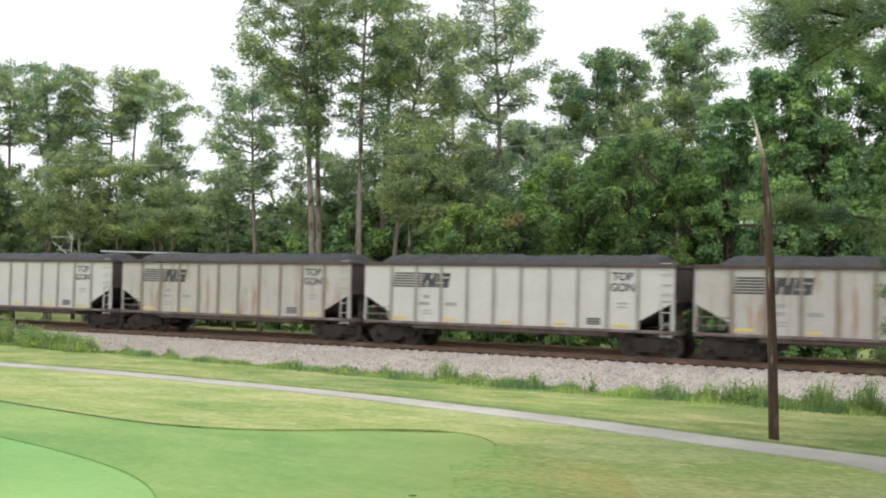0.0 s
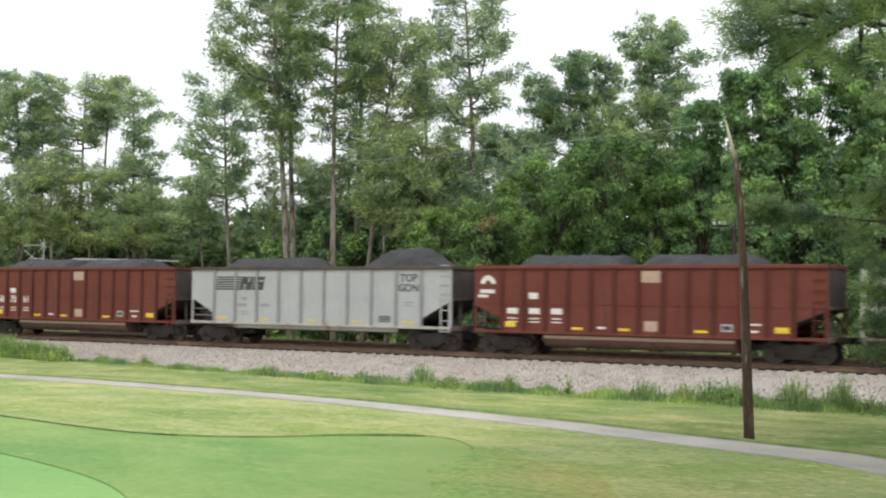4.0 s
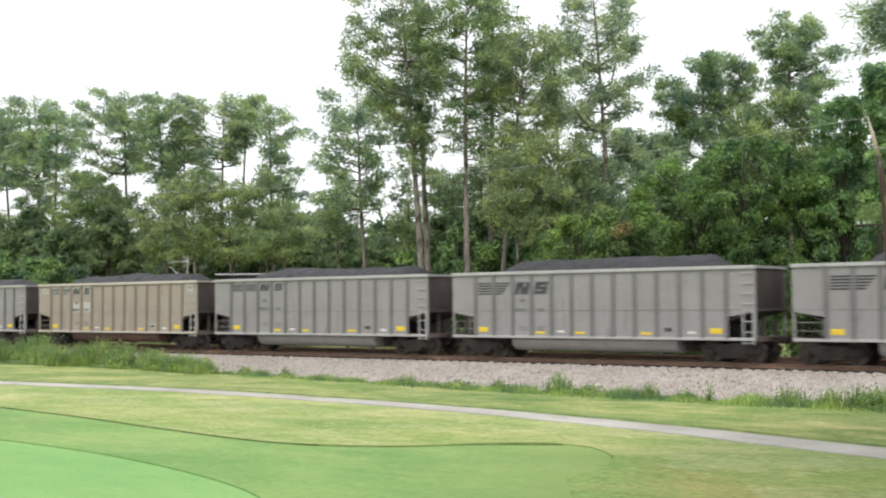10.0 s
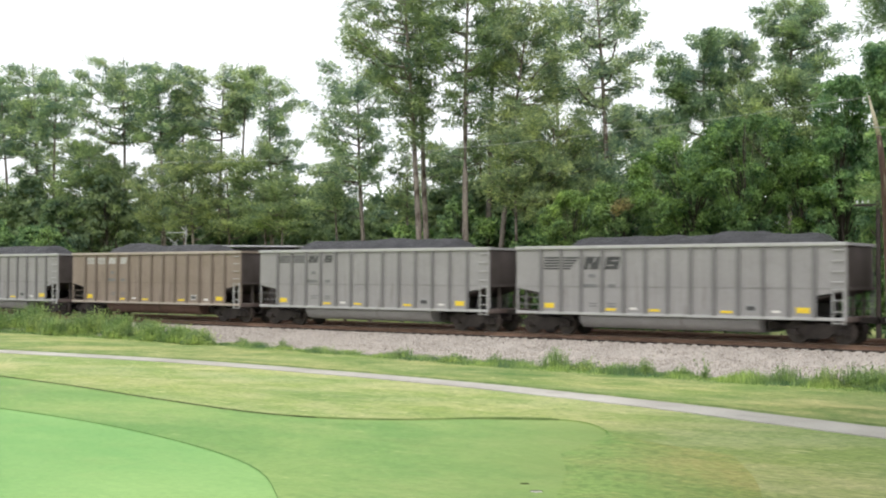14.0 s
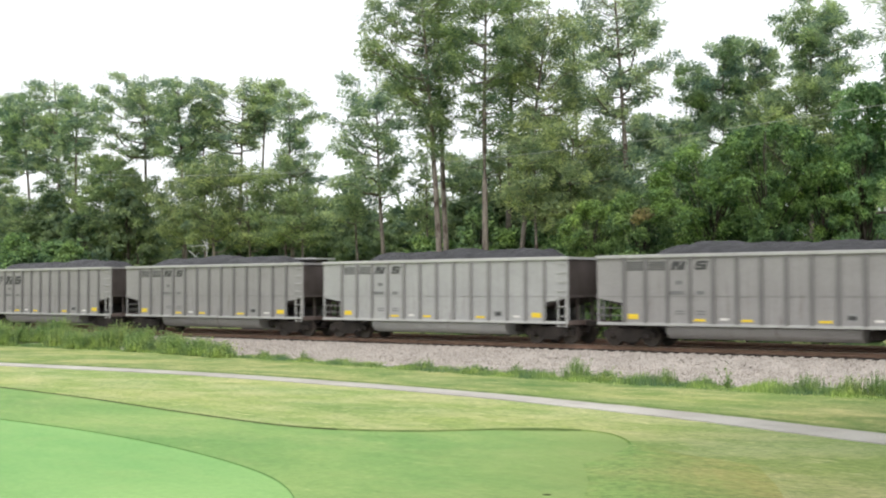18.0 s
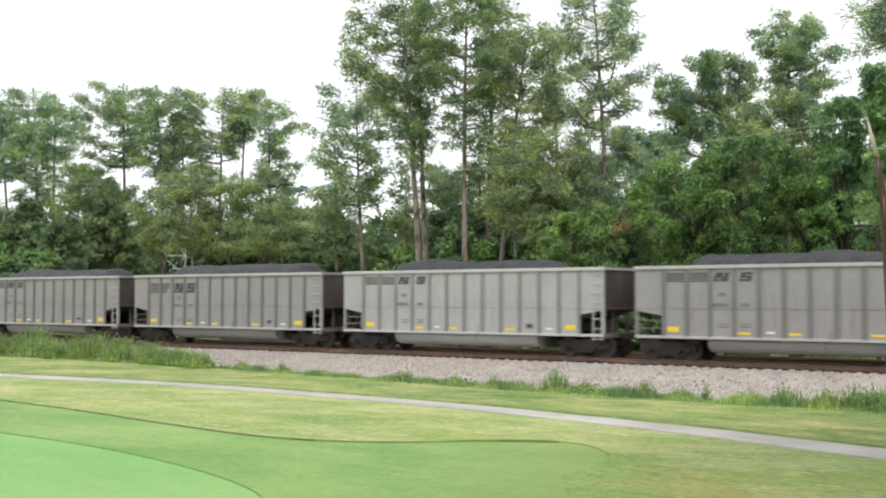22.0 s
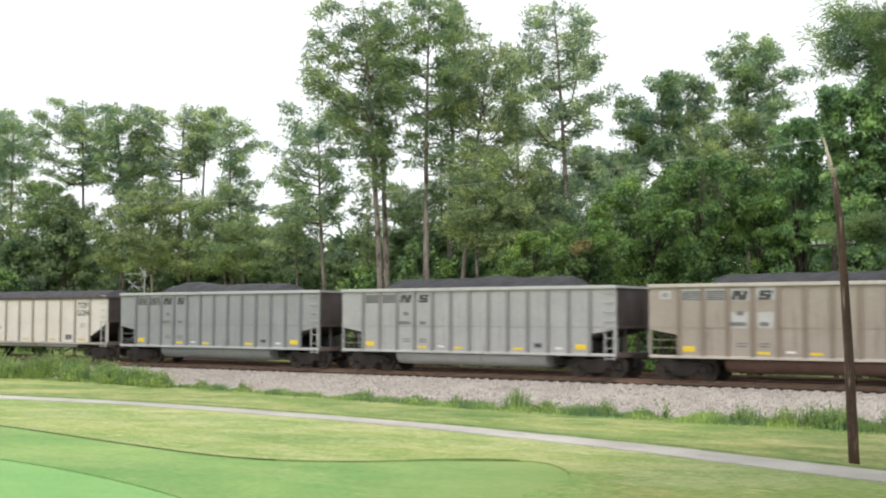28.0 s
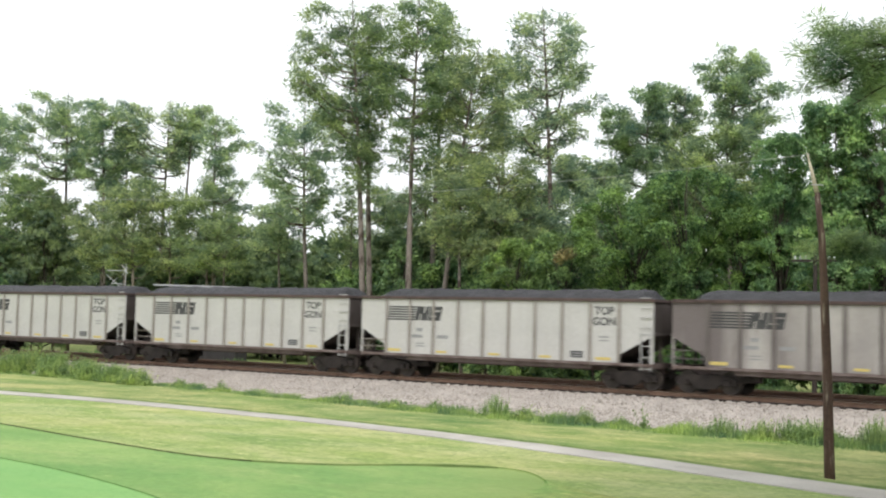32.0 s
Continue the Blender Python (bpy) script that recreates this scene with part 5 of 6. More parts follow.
pine(-91.2, 68, 53, -0.7, 16.1, [(7.0, 1.8, 1.8), (10.4, 2.5, 2.5), (12.5, 2.6, 2.6), (14.6, 2.3, 2.3), (16.1, 0.9, 0.9)], 20, M_PINE, 1.0, label=YOUNG)
pine(-89.3, 69, 52, -0.6, 14.3, [(7.0, 2.1, 2.1), (8.6, 2.8, 2.8), (10.7, 2.9, 2.9), (12.7, 2.6, 2.6), (14.3, 1.0, 1.0)], 21, M_PINE, 1.0, label=YOUNG)
pine(-77.2, 68, 49, -0.6, 14.9, [(6.9, 1.7, 1.7), (9.7, 2.3, 2.3), (11.6, 2.4, 2.4), (13.5, 2.2, 2.2), (14.9, 0.9, 0.9)], 22, M_PINE, 1.0, label=YOUNG)
pine(-74.5, 69, 47, -0.5, 13.8, [(7.0, 1.8, 1.8), (8.6, 2.5, 2.5), (10.5, 2.6, 2.6), (12.4, 2.4, 2.4), (13.8, 0.9, 0.9)], 23, M_PINE, 1.0, label=YOUNG)
pine(-70.5, 69, 46, -0.5, 14.4, [(7.0, 1.8, 1.8), (9.3, 2.4, 2.4), (11.2, 2.6, 2.6), (13.0, 2.3, 2.3), (14.4, 0.9, 0.9)], 24, M_PINE, 1.0, label=YOUNG)
pine(-81.3, 68, 50, -0.6, 13.5, [(6.9, 1.8, 1.8), (8.1, 2.4, 2.4), (10.1, 2.5, 2.5), (12.0, 2.3, 2.3), (13.5, 0.9, 0.9)], 25, M_PINE, 1.0, label=YOUNG)
pine(-67.6, 69, 44, -0.4, 11.8, [(6.9, 2.2, 2.2), (7.0, 1.6, 1.6), (8.7, 2.3, 2.3), (10.5, 2.1, 2.1), (11.8, 0.8, 0.8)], 26, M_PINE, 1.0, label=YOUNG)
pine(-114.1, 69, 59, -0.1, 14.2, [(7.7, 2.7, 2.7), (8.3, 2.0, 2.0), (10.1, 2.8, 2.8), (12.4, 2.5, 2.5), (14.2, 1.0, 1.0)], 27, M_PINE, 1.0, label=YOUNG)
pine(-104.4, 68, 57, -0.1, 12.8, [(6.6, 2.8, 2.8), (8.0, 2.1, 2.1), (8.9, 2.9, 2.9), (11.1, 2.6, 2.6), (12.8, 1.0, 1.0)], 28, M_PINE, 1.0, label=YOUNG)
pine(-98.1, 72, 54, -0.1, 17.0, [(8.0, 2.2, 2.2), (10.9, 3.0, 3.0), (13.1, 3.2, 3.2), (15.3, 2.8, 2.8), (17.0, 1.1, 1.1)], 29, M_PINE, 1.0, label=YOUNG)
pine(-56.6, 66, 41, -1.0, 19.4, [(9.9, 1.4, 1.2), (11.3, 2.6, 1.5), (12.6, 4.8, 1.7), (14.2, 2.7, 2.0), (15.3, 4.1, 2.4), (16.7, 3.4, 2.5), (18.4, 2.4, 2.1), (19.5, 1.0, 1.2)], 40, M_PINE_B)
pine(-60.8, 68, 42, -0.8, 12.7, [(8.6, 2.1, 2.0), (10.3, 2.0, 1.9), (11.6, 1.3, 1.3), (12.8, 0.6, 0.7)], 41, M_PINE_B)
pine(-47.0, 60, 38, -1.5, 24.0, [(11.5, 0.5, 0.5), (13.0, 0.7, 0.7), (14.7, 1.8, 1.1), (16.1, 2.7, 1.3), (17.3, 3.7, 1.2), (18.6, 4.2, 1.2), (19.9, 3.5, 1.6), (21.4, 3.1, 1.5), (22.9, 2.4, 1.7), (24.1, 1.0, 1.0)], 50, M_PINE, 1.05)
pine(-48.0, 62, 38, -0.8, 23.5, [(13.3, 0.2, 0.6), (15.2, 0.5, 1.0), (17.1, 0.9, 1.2), (19.0, 1.0, 1.8), (20.9, 0.9, 1.5), (22.4, 0.8, 1.3), (23.6, 0.6, 0.9)], 51, M_PINE)
pine(-43.6, 60, 36, 0.1, 24.1, [(12.4, 0.6, 1.2), (14.2, 1.0, 1.5), (15.6, 1.5, 1.6), (17.0, 2.0, 1.7), (18.5, 1.9, 1.9), (19.9, 2.0, 1.6), (21.3, 1.8, 1.4), (22.8, 1.7, 1.5), (24.2, 0.9, 0.8)], 52, M_PINE, 1.05)
pine(-45.0, 64, 35, 0.6, 24.6, [(15.9, 0.7, 1.3), (17.8, 0.8, 1.9), (19.7, 0.7, 1.9), (21.5, 0.6, 1.7), (23.2, 0.5, 1.2), (24.7, 0.4, 0.6)], 53, M_PINE)
pine(-42.2, 61, 35, 2.2, 20.9, [(11.4, 1.2, 1.6), (13.1, 1.6, 2.1), (14.5, 1.6, 2.1), (15.9, 1.9, 2.3), (17.3, 1.9, 2.5), (18.6, 1.8, 2.4), (20.0, 1.8, 2.0), (21.0, 0.9, 1.2)], 54, M_PINE, 1.15)
pine(-36.8, 66, 29, -1.1, 23.7, [(13.2, 0.8, 0.8), (14.5, 1.7, 2.3), (15.9, 2.2, 2.7), (17.4, 2.0, 3.1), (19.0, 1.7, 2.5), (20.5, 2.1, 2.4), (21.6, 2.7, 2.1), (22.9, 2.2, 2.0), (23.8, 1.1, 1.1)], 55, M_PINE_B)
pine(-42.3, 70, 31, -1.0, 22.2, [(14.9, 0.9, 0.2), (16.7, 1.3, 0.5), (18.7, 1.0, 0.7), (20.7, 0.9, 0.8), (22.3, 0.5, 0.5)], 56, M_PINE_B, 0.75)
pine(-52.1, 70, 37, 0.4, 13.1, [(9.4, 1.2, 1.2), (11.1, 1.7, 1.6), (12.3, 1.6, 1.1), (13.2, 0.8, 0.6)], 57, M_PINE_B)
pine(-38.3, 58, 33, -0.3, 12.8, [(7.3, 1.8, 1.8), (9.0, 1.8, 1.8), (10.6, 1.5, 1.5), (12.0, 1.1, 1.0), (12.9, 0.7, 0.5)], 58, M_PINE, 1.2, label=YOUNG)
pine(-36.9, 60, 32, -0.3, 13.7, [(7.4, 2.2, 2.7), (9.1, 2.2, 2.7), (11.1, 2.0, 2.2), (12.8, 1.5, 1.5), (13.8, 0.7, 0.8)], 59, M_PINE, 1.3, label=YOUNG)
pine(-33.9, 74, 25, -0.3, 20.1, [(13.4, 2.5, 1.2), (14.7, 2.5, 0.8), (15.9, 2.7, 0.5), (16.9, 3.6, 0.8), (18.2, 2.8, 0.8), (19.4, 2.1, 1.1), (20.2, 1.0, 0.7)], 60, M_PINE_B, 1.35, label=ROUND, tight=1.0)
pine(-33.3, 76, 24, 0.8, 20.1, [(13.6, 1.4, 2.1), (14.7, 1.8, 2.1), (15.9, 1.9, 1.8), (17.0, 1.4, 1.5), (18.2, 1.3, 1.9), (19.4, 1.3, 1.6), (20.2, 1.1, 0.8)], 61, M_PINE_B, 1.2, label=ROUND, tight=1.0)
pine(-26.3, 72, 20, -1.3, 21.3, [(14.1, 0.6, 2.0), (15.5, 0.5, 2.9), (17.0, 0.8, 2.9), (18.2, 1.3, 2.7), (19.3, 2.1, 2.5), (20.7, 1.9, 1.8), (21.4, 0.9, 0.7)], 62, M_PINE_B, 1.3, label=ROUND, tight=1.0)
pine(-24.2, 63, 21, -0.3, 15.2, [(10.3, 3.7, 2.1), (11.9, 3.3, 1.9), (13.3, 2.6, 1.6), (14.5, 1.8, 1.3), (15.3, 0.8, 0.7)], 63, M_PINE, 1.6, label=YOUNG, tight=0.7)
pine(-41.2, 78, 28, -0.6, 16.3, [(12.7, 1.7, 1.6), (14.2, 1.7, 2.1), (15.5, 1.3, 2.1), (16.4, 0.8, 0.9)], 64, M_PINE_B, 1.5, label=ROUND, tight=1.0)
pine(-38.3, 78, 26, -0.3, 15.6, [(13.0, 1.2, 1.2), (14.7, 1.0, 1.0), (15.7, 0.6, 0.6)], 65, M_PINE_B, 1.5, label=ROUND, tight=1.0)
broadleaf(-27.1, 56.5, 26, 0.7, 10.8, [(5.5, 1.5, 1.5), (6.7, 2.4, 2.0), (8.0, 3.9, 2.9), (9.3, 3.4, 2.8), (10.3, 2.6, 2.1), (11.0, 1.2, 1.2)], 70, M_LEAF_Y)
broadleaf(-24.0, 56, 23, 0.3, 11.4, [(5.7, 0.9, 1.4), (7.1, 1.7, 2.0), (8.2, 3.0, 3.3), (9.6, 2.8, 3.2), (10.7, 2.3, 2.6), (11.5, 1.0, 1.4)], 71, M_LEAF)
broadleaf(-21.4, 57.5, 20, -0.3, 10.1, [(6.6, 1.7, 1.7), (8.0, 1.6, 1.7), (9.2, 1.2, 1.3), (10.2, 0.4, 0.6)], 72, M_LEAF_Y)
broadleaf(-19.8, 58, 19, 0.3, 13.3, [(6.9, 1.8, 1.9), (8.5, 1.9, 1.7), (9.9, 1.6, 1.4), (11.3, 1.7, 1.3), (12.6, 1.4, 1.1), (13.4, 0.6, 0.7)], 73, M_LEAF_G, 1.1)
broadleaf(-31.0, 56, 29, 0.4, 8.5, [(5.3, 1.6, 2.0), (6.5, 2.0, 1.9), (7.7, 1.8, 1.7), (8.6, 0.9, 0.9)], 74, M_LEAF)
broadleaf(-33.7, 56, 31, 0.4, 8.2, [(5.3, 1.5, 1.9), (6.4, 1.9, 1.8), (7.5, 1.6, 1.7), (8.3, 0.8, 0.9)], 75, M_LEAF_Y)
broadleaf(-16.3, 57, 16, -1.2, 14.4, [(6.3, 2.0, 1.9), (8.0, 1.5, 2.1), (9.4, 0.6, 2.2), (10.8, 0.2, 2.1), (12.2, 0.5, 1.9), (13.5, 0.8, 1.5), (14.5, 0.6, 0.6)], 76, M_LEAF_G, 1.6, size=0.165, sprays=18)
broadleaf(-14.9, 57.5, 15, 0.3, 15.3, [(6.0, 2.1, 1.9), (7.4, 2.3, 1.6), (9.1, 2.0, 1.5), (10.5, 1.5, 1.5), (11.8, 1.9, 2.4), (13.1, 2.2, 2.7), (14.3, 1.9, 2.0), (15.4, 1.0, 1.1)], 77, M_LEAF_G, 1.6, size=0.165, sprays=18)
broadleaf(-11.1, 58, 11, 0.2, 15.8, [(6.8, 1.7, 2.8), (9.0, 1.3, 2.8), (10.6, 1.3, 2.8), (12.0, 1.7, 2.5), (13.3, 2.4, 2.1), (14.7, 2.2, 2.1), (15.8, 1.3, 1.4)], 78, M_LEAF_G, 1.6, size=0.165, sprays=18)
broadleaf(-7.5, 57, 8, 0.0, 14.6, [(6.6, 1.6, 1.9), (9.0, 1.6, 2.0), (10.8, 1.4, 2.0), (13.4, 1.5, 1.5), (14.7, 0.8, 0.9)], 79, M_LEAF, 1.4, size=0.165, sprays=18)
broadleaf(-4.4, 58, 4, 0.1, 14.7, [(6.6, 2.2, 2.5), (8.7, 2.4, 2.8), (10.8, 2.4, 2.8), (13.4, 2.2, 2.3), (14.7, 1.0, 1.2)], 80, M_LEAF, 1.4, size=0.165, sprays=18)
broadleaf(-1.2, 57, 1, 0.2, 12.9, [(6.5, 2.1, 2.1), (8.0, 2.4, 2.4), (9.9, 2.4, 2.4), (11.7, 2.1, 2.1), (13.0, 1.1, 1.1)], 81, M_LEAF_B)
pine(-53.1, 70, 37, -0.2, 13.7, [(7.0, 1.4, 1.4), (9.3, 1.8, 1.7), (11.2, 1.8, 1.7), (12.7, 1.5, 1.3), (13.7, 0.6, 0.4)], 90, M_PINE_B, 0.8, label=SHADE)
pine(-48.1, 68, 35, -0.2, 14.0, [(6.9, 1.3, 1.2), (9.8, 1.6, 1.5), (11.6, 1.7, 1.5), (13.0, 1.4, 1.2), (14.0, 0.6, 0.4)], 91, M_PINE, 0.8, label=YOUNG)
pine(-42.6, 66, 33, -0.2, 14.7, [(6.8, 1.3, 1.3), (10.7, 1.7, 1.6), (12.4, 1.8, 1.6), (13.7, 1.4, 1.2), (14.7, 0.6, 0.4)], 92, M_PINE_B, 1.1, label=SHADE)
pine(-39.4, 67, 30, -0.1, 13.7, [(6.8, 1.3, 1.3), (9.8, 1.7, 1.6), (11.5, 1.7, 1.6), (12.8, 1.4, 1.2), (13.7, 0.6, 0.4)], 93, M_PINE, 1.1, label=YOUNG)
pine(-36.8, 66, 29, -0.1, 12.5, [(6.7, 1.2, 1.1), (8.8, 1.5, 1.4), (10.4, 1.5, 1.4), (11.6, 1.2, 1.0), (12.5, 0.5, 0.3)], 94, M_PINE_B, 1.2, label=SHADE)
pine(-37.3, 59, 32, -0.1, 11.4, [(6.4, 1.3, 1.3), (7.9, 1.7, 1.6), (9.4, 1.7, 1.6), (10.5, 1.4, 1.2), (11.4, 0.6, 0.4)], 95, M_PINE, 1.1, label=YOUNG)
pine(-35.5, 62, 30, -0.0, 10.9, [(6.5, 1.2, 1.2), (7.3, 1.5, 1.5), (8.8, 1.6, 1.5), (10.0, 1.3, 1.1), (10.9, 0.6, 0.4)], 96, M_PINE_B, 1.2, label=SHADE)
pine(-57.8, 72, 39, -0.2, 13.6, [(7.1, 0.9, 0.8), (9.0, 1.1, 1.0), (11.0, 1.2, 1.0), (12.5, 1.0, 0.8), (13.6, 0.5, 0.2)], 97, M_PINE, 0.6, label=YOUNG)
pine(-33.4, 66, 27, -0.0, 12.8, [(6.7, 1.1, 1.1), (9.2, 1.4, 1.3), (10.7, 1.5, 1.3), (11.9, 1.2, 1.0), (12.8, 0.5, 0.3)], 98, M_PINE_B, 1.2, label=SHADE)


def understory():
    """The low leafy trees along the railway and, behind them, the dim ones in the shade of the pines."""
    rng = random.Random(8)
    for i in range(31):
        x = -104 + 2.5 * i
        back = -84 < x < -53
        top = float(np.interp(x, (-104, -92, -84, -68, -52, -42, -34, -28), (9.5, 9.0, 8.6, 9.2, 8.4, 8.6, 7.8, 7.0))) * rng.uniform(0.74, 1.08)
        y = (63.0 if -52 < x < -38 else 73.5 if back else 57.0) + rng.uniform(-0.8, 2.0)
        w = 1.9 + 0.006 * abs(x)
        broadleaf(x + rng.uniform(-0.7, 0.7), y, 40, 0, top, [(top * 0.35, w, w), (top * 0.7, w * 0.9, w * 0.9), (top, 0.5, 0.5)], 500 + i, M_LEAF_D if back else rng.choice((M_LEAF_B, M_LEAF, M_LEAF)), 1.0, "understory_tree", "low leafy understory tree beside the railway", "understory trees", 0.32 if back else 0.26, 11)
    for i in range(26):
        x = -116 + 4.6 * i
        back = -84 < x < -53
        top = float(np.interp(x, (-116, -95, -80, -60, -50, -30, 4), (13.5, 12.5, 12.0, 10.4, 9.6, 12.5, 14.0))) * rng.uniform(0.8, 1.05)
        broadleaf(x + rng.uniform(-1, 1), (79.0 if back else 66.0) + rng.uniform(-1, 3), 40, 0, top, [(top * 0.3, 3.1, 3.1), (top * 0.65, 2.9, 2.9), (top, 0.7, 0.7)], 600 + i, M_LEAF_D if x < -45 else M_LEAF_B, 0.9, "understory_tree", "dark leafy tree in the shade of the pines", "understory trees", 0.46, 7)


understory()


def far_woods():
    """The dim wood further back, as one mass."""
    rng = np.random.default_rng(77)
    n = 13000
    x = rng.uniform(-190, 12, n)
    top = np.array([float(np.interp(q, (-120, -60, -48, -40, 10), (12.0, 11.6, 12.0, 15.0, 15.5))) + 2.2 * noise.noise((q * 0.12, 2, 1)) + 1.0 * noise.noise((q * 0.5, 7, 1)) for q in x])
    spots = np.stack([x, 88 + rng.uniform(0, 8, n), GROUND + top * rng.uniform(0.03, 1.0, n)], 1)
    v, f = leaf_sprays(rng, spots, rng.normal(size=(n, 3)) + np.array((0.4, -0.8, 0.8)), rng.uniform(0.5, 0.9, n), 10, 0.74)
    return tagged(new("far_woods", quick_mesh("far_woods", v, f, M_LEAF_D)), "dim leafy wood beyond the pines", "woods", "", "stuff")


far_woods()


# ---- pole, wire ----
def utility_pole():
    pole = tagged(new("utility_pole"), "leaning weathered wooden pole with a split pale top", "pole")
    pole.location = (-8.42, 28.45, GROUND)
    pts = [(0, 0, -0.3), (-0.08, 0, 2.3), (-0.17, 0, 4.4), (-0.24, 0, 5.7), (-0.36, 0, 6.75)]
    part("shaft", mesh_from(tube(bmesh.new(), pts, (0.13, 0.115, 0.1, 0.085, 0.062), 12), "shaft", M_POLE), pole)
    part("split_top", mesh_from(tube(bmesh.new(), [(-0.355, 0, 6.72), (-0.47, 0, 7.2), (-0.6, 0, 7.72)], (0.062, 0.045, 0.016), 9), "split_top", M_POLETOP), pole, label="pale bare split wood")
    bm = bmesh.new()
    rod(bm, (-0.14, -0.2, 6.9), (-0.5, -0.05, 6.95), 0.012, None, 6)
    part("wire_hook", mesh_from(bm, "wire_hook", M_WIRE), pole)


utility_pole()


def overhead_wire(dz, r, name):
    bm = bmesh.new()
    pts = [(x, 28.4, 6.3 + dz + 0.0025 * (x + 22.8) ** 2) for x in np.linspace(-52, -8.95, 40)]
    tube(bm, pts, [r] * len(pts), 5)
    return tagged(new(name, mesh_from(bm, name, M_WIRE)), "thin slack overhead wire", "wire", "wires")


overhead_wire(0.0, 0.006, "overhead_wire")
far_pole = tagged(new("utility_pole"), "weathered wooden pole carrying the wire", "pole")
far_pole.location = (-52, 28.4, GROUND)
part("shaft", mesh_from(tube(bmesh.new(), [(0, 0, -0.3), (0, 0, 9.6)], (0.14, 0.1), 10), "shaft", M_POLE), far_pole)


def insulator(bm):
    """A bell-shaped insulator on its pin."""
    for (r0, z0), (r1, z1) in zip(((0.06, 0.05), (0.053, 0.08), (0.036, 0.12), (0.04, 0.15)), ((0.053, 0.08), (0.036, 0.12), (0.04, 0.15), (0.016, 0.18))):
        rod(bm, (0, 0, z0), (0, 0, z1), r0, r1, 10)
    return rod(bm, (0, 0, -0.05), (0, 0, 0.08), 0.012, None, 6)


def line_pole(x, y, z):
    """An old railway line pole: shaft, crossarm and white insulators."""
    pole = tagged(new("line_pole"), "old line pole among leaves with white insulators on its crossarm", "pole")
    pole.location = (x, y, GROUND)
    part("shaft", mesh_from(rod(bmesh.new(), (0, 0, -0.2), (0, 0, z - GROUND + 0.5), 0.12, 0.09, 10), "shaft", M_TIE), pole)
    part("crossarm", mesh_from(box(bmesh.new(), -1.05, 1.05, -0.16, -0.07, z - GROUND - 0.1, z - GROUND, 0.008), "crossarm", M_TIE), pole)
    for dx in (-0.9, -0.65, -0.4, 0.4, 0.65, 0.9):
        part("insulator", shared("insulator", M_GLAZE, insulator), pole, (dx, -0.115, z - GROUND), "white glazed insulator")


def white_frame():
    """A white crossed shape among the trees, built up as an aerial: mast, two booms and rods."""
    mast = tagged(new("rod_frame"), "white metal bars and crossed rods on a mast", "antenna")
    mast.location = (-65.1, 55.3, GROUND)
    part("mast", mesh_from(rod(bmesh.new(), (0.9, 0, -0.1), (0.9, 0, 6.9), 0.024), "mast", M_PALE), mast)
    part("boom", mesh_from(rod(bmesh.new(), (-1.05, 0, 6.44), (1.0, 0, 6.42), 0.024), "boom", M_PALE), mast)
    part("boom", mesh_from(rod(bmesh.new(), (-0.5, 0, 5.55), (0.9, 0, 5.5), 0.024), "boom", M_PALE), mast)
    for a, b in (((0.45, 0, 6.85), (1.1, 0, 6.2)), ((0.5, 0, 6.05), (1.05, 0, 6.6)), ((-1.05, 0, 6.13), (0.45, 0, 5.3)), ((-0.8, 0, 5.35), (0.1, 0, 5.95))):
        part("rod", mesh_from(rod(bmesh.new(), a, b, 0.022), "rod", M_PALE), mast)


white_frame()
line_pole(-16.85, 54.45, 5.86)


def trackside_shed():
    shed = tagged(new("trackside_shed"), "shed among the trees with a pale metal roof, its height fitted to the camera's view", "shed")
    shed.location = (-57.3, 55.9, GROUND)
    part("wall", mesh_from(box(bmesh.new(), -3.5, 3.5, -0.5, 0.6, -0.1, 5.3), "wall", M_DARK), shed)
    part("roof", mesh_from(prism(bmesh.new(), [(-3.9, 5.42), (3.9, 5.28), (3.9, 5.38), (-3.9, 5.52)], -0.8, 0.9), "roof", M_PALE), shed, label="pale metal roof")


trackside_shed()
v, f = leaf_cloud(np.random.default_rng(5), np.array([(0, 0, 0), (0.35, 0, 0.1), (-0.3, 0.1, -0.15)]), np.full((3, 3), 0.38), 120, 0.17, 0.5)
tagged(new("dead_leaves", quick_mesh("dead_leaves", v, f, leafy("dead_brown_leaves", (0.16, 0.15, 0.075), (0.27, 0.235, 0.13), 0.35))), "patch of dead brown leaves on a tree", "leaves", "", "stuff").location = (-29.5, 53.9, 6.2)


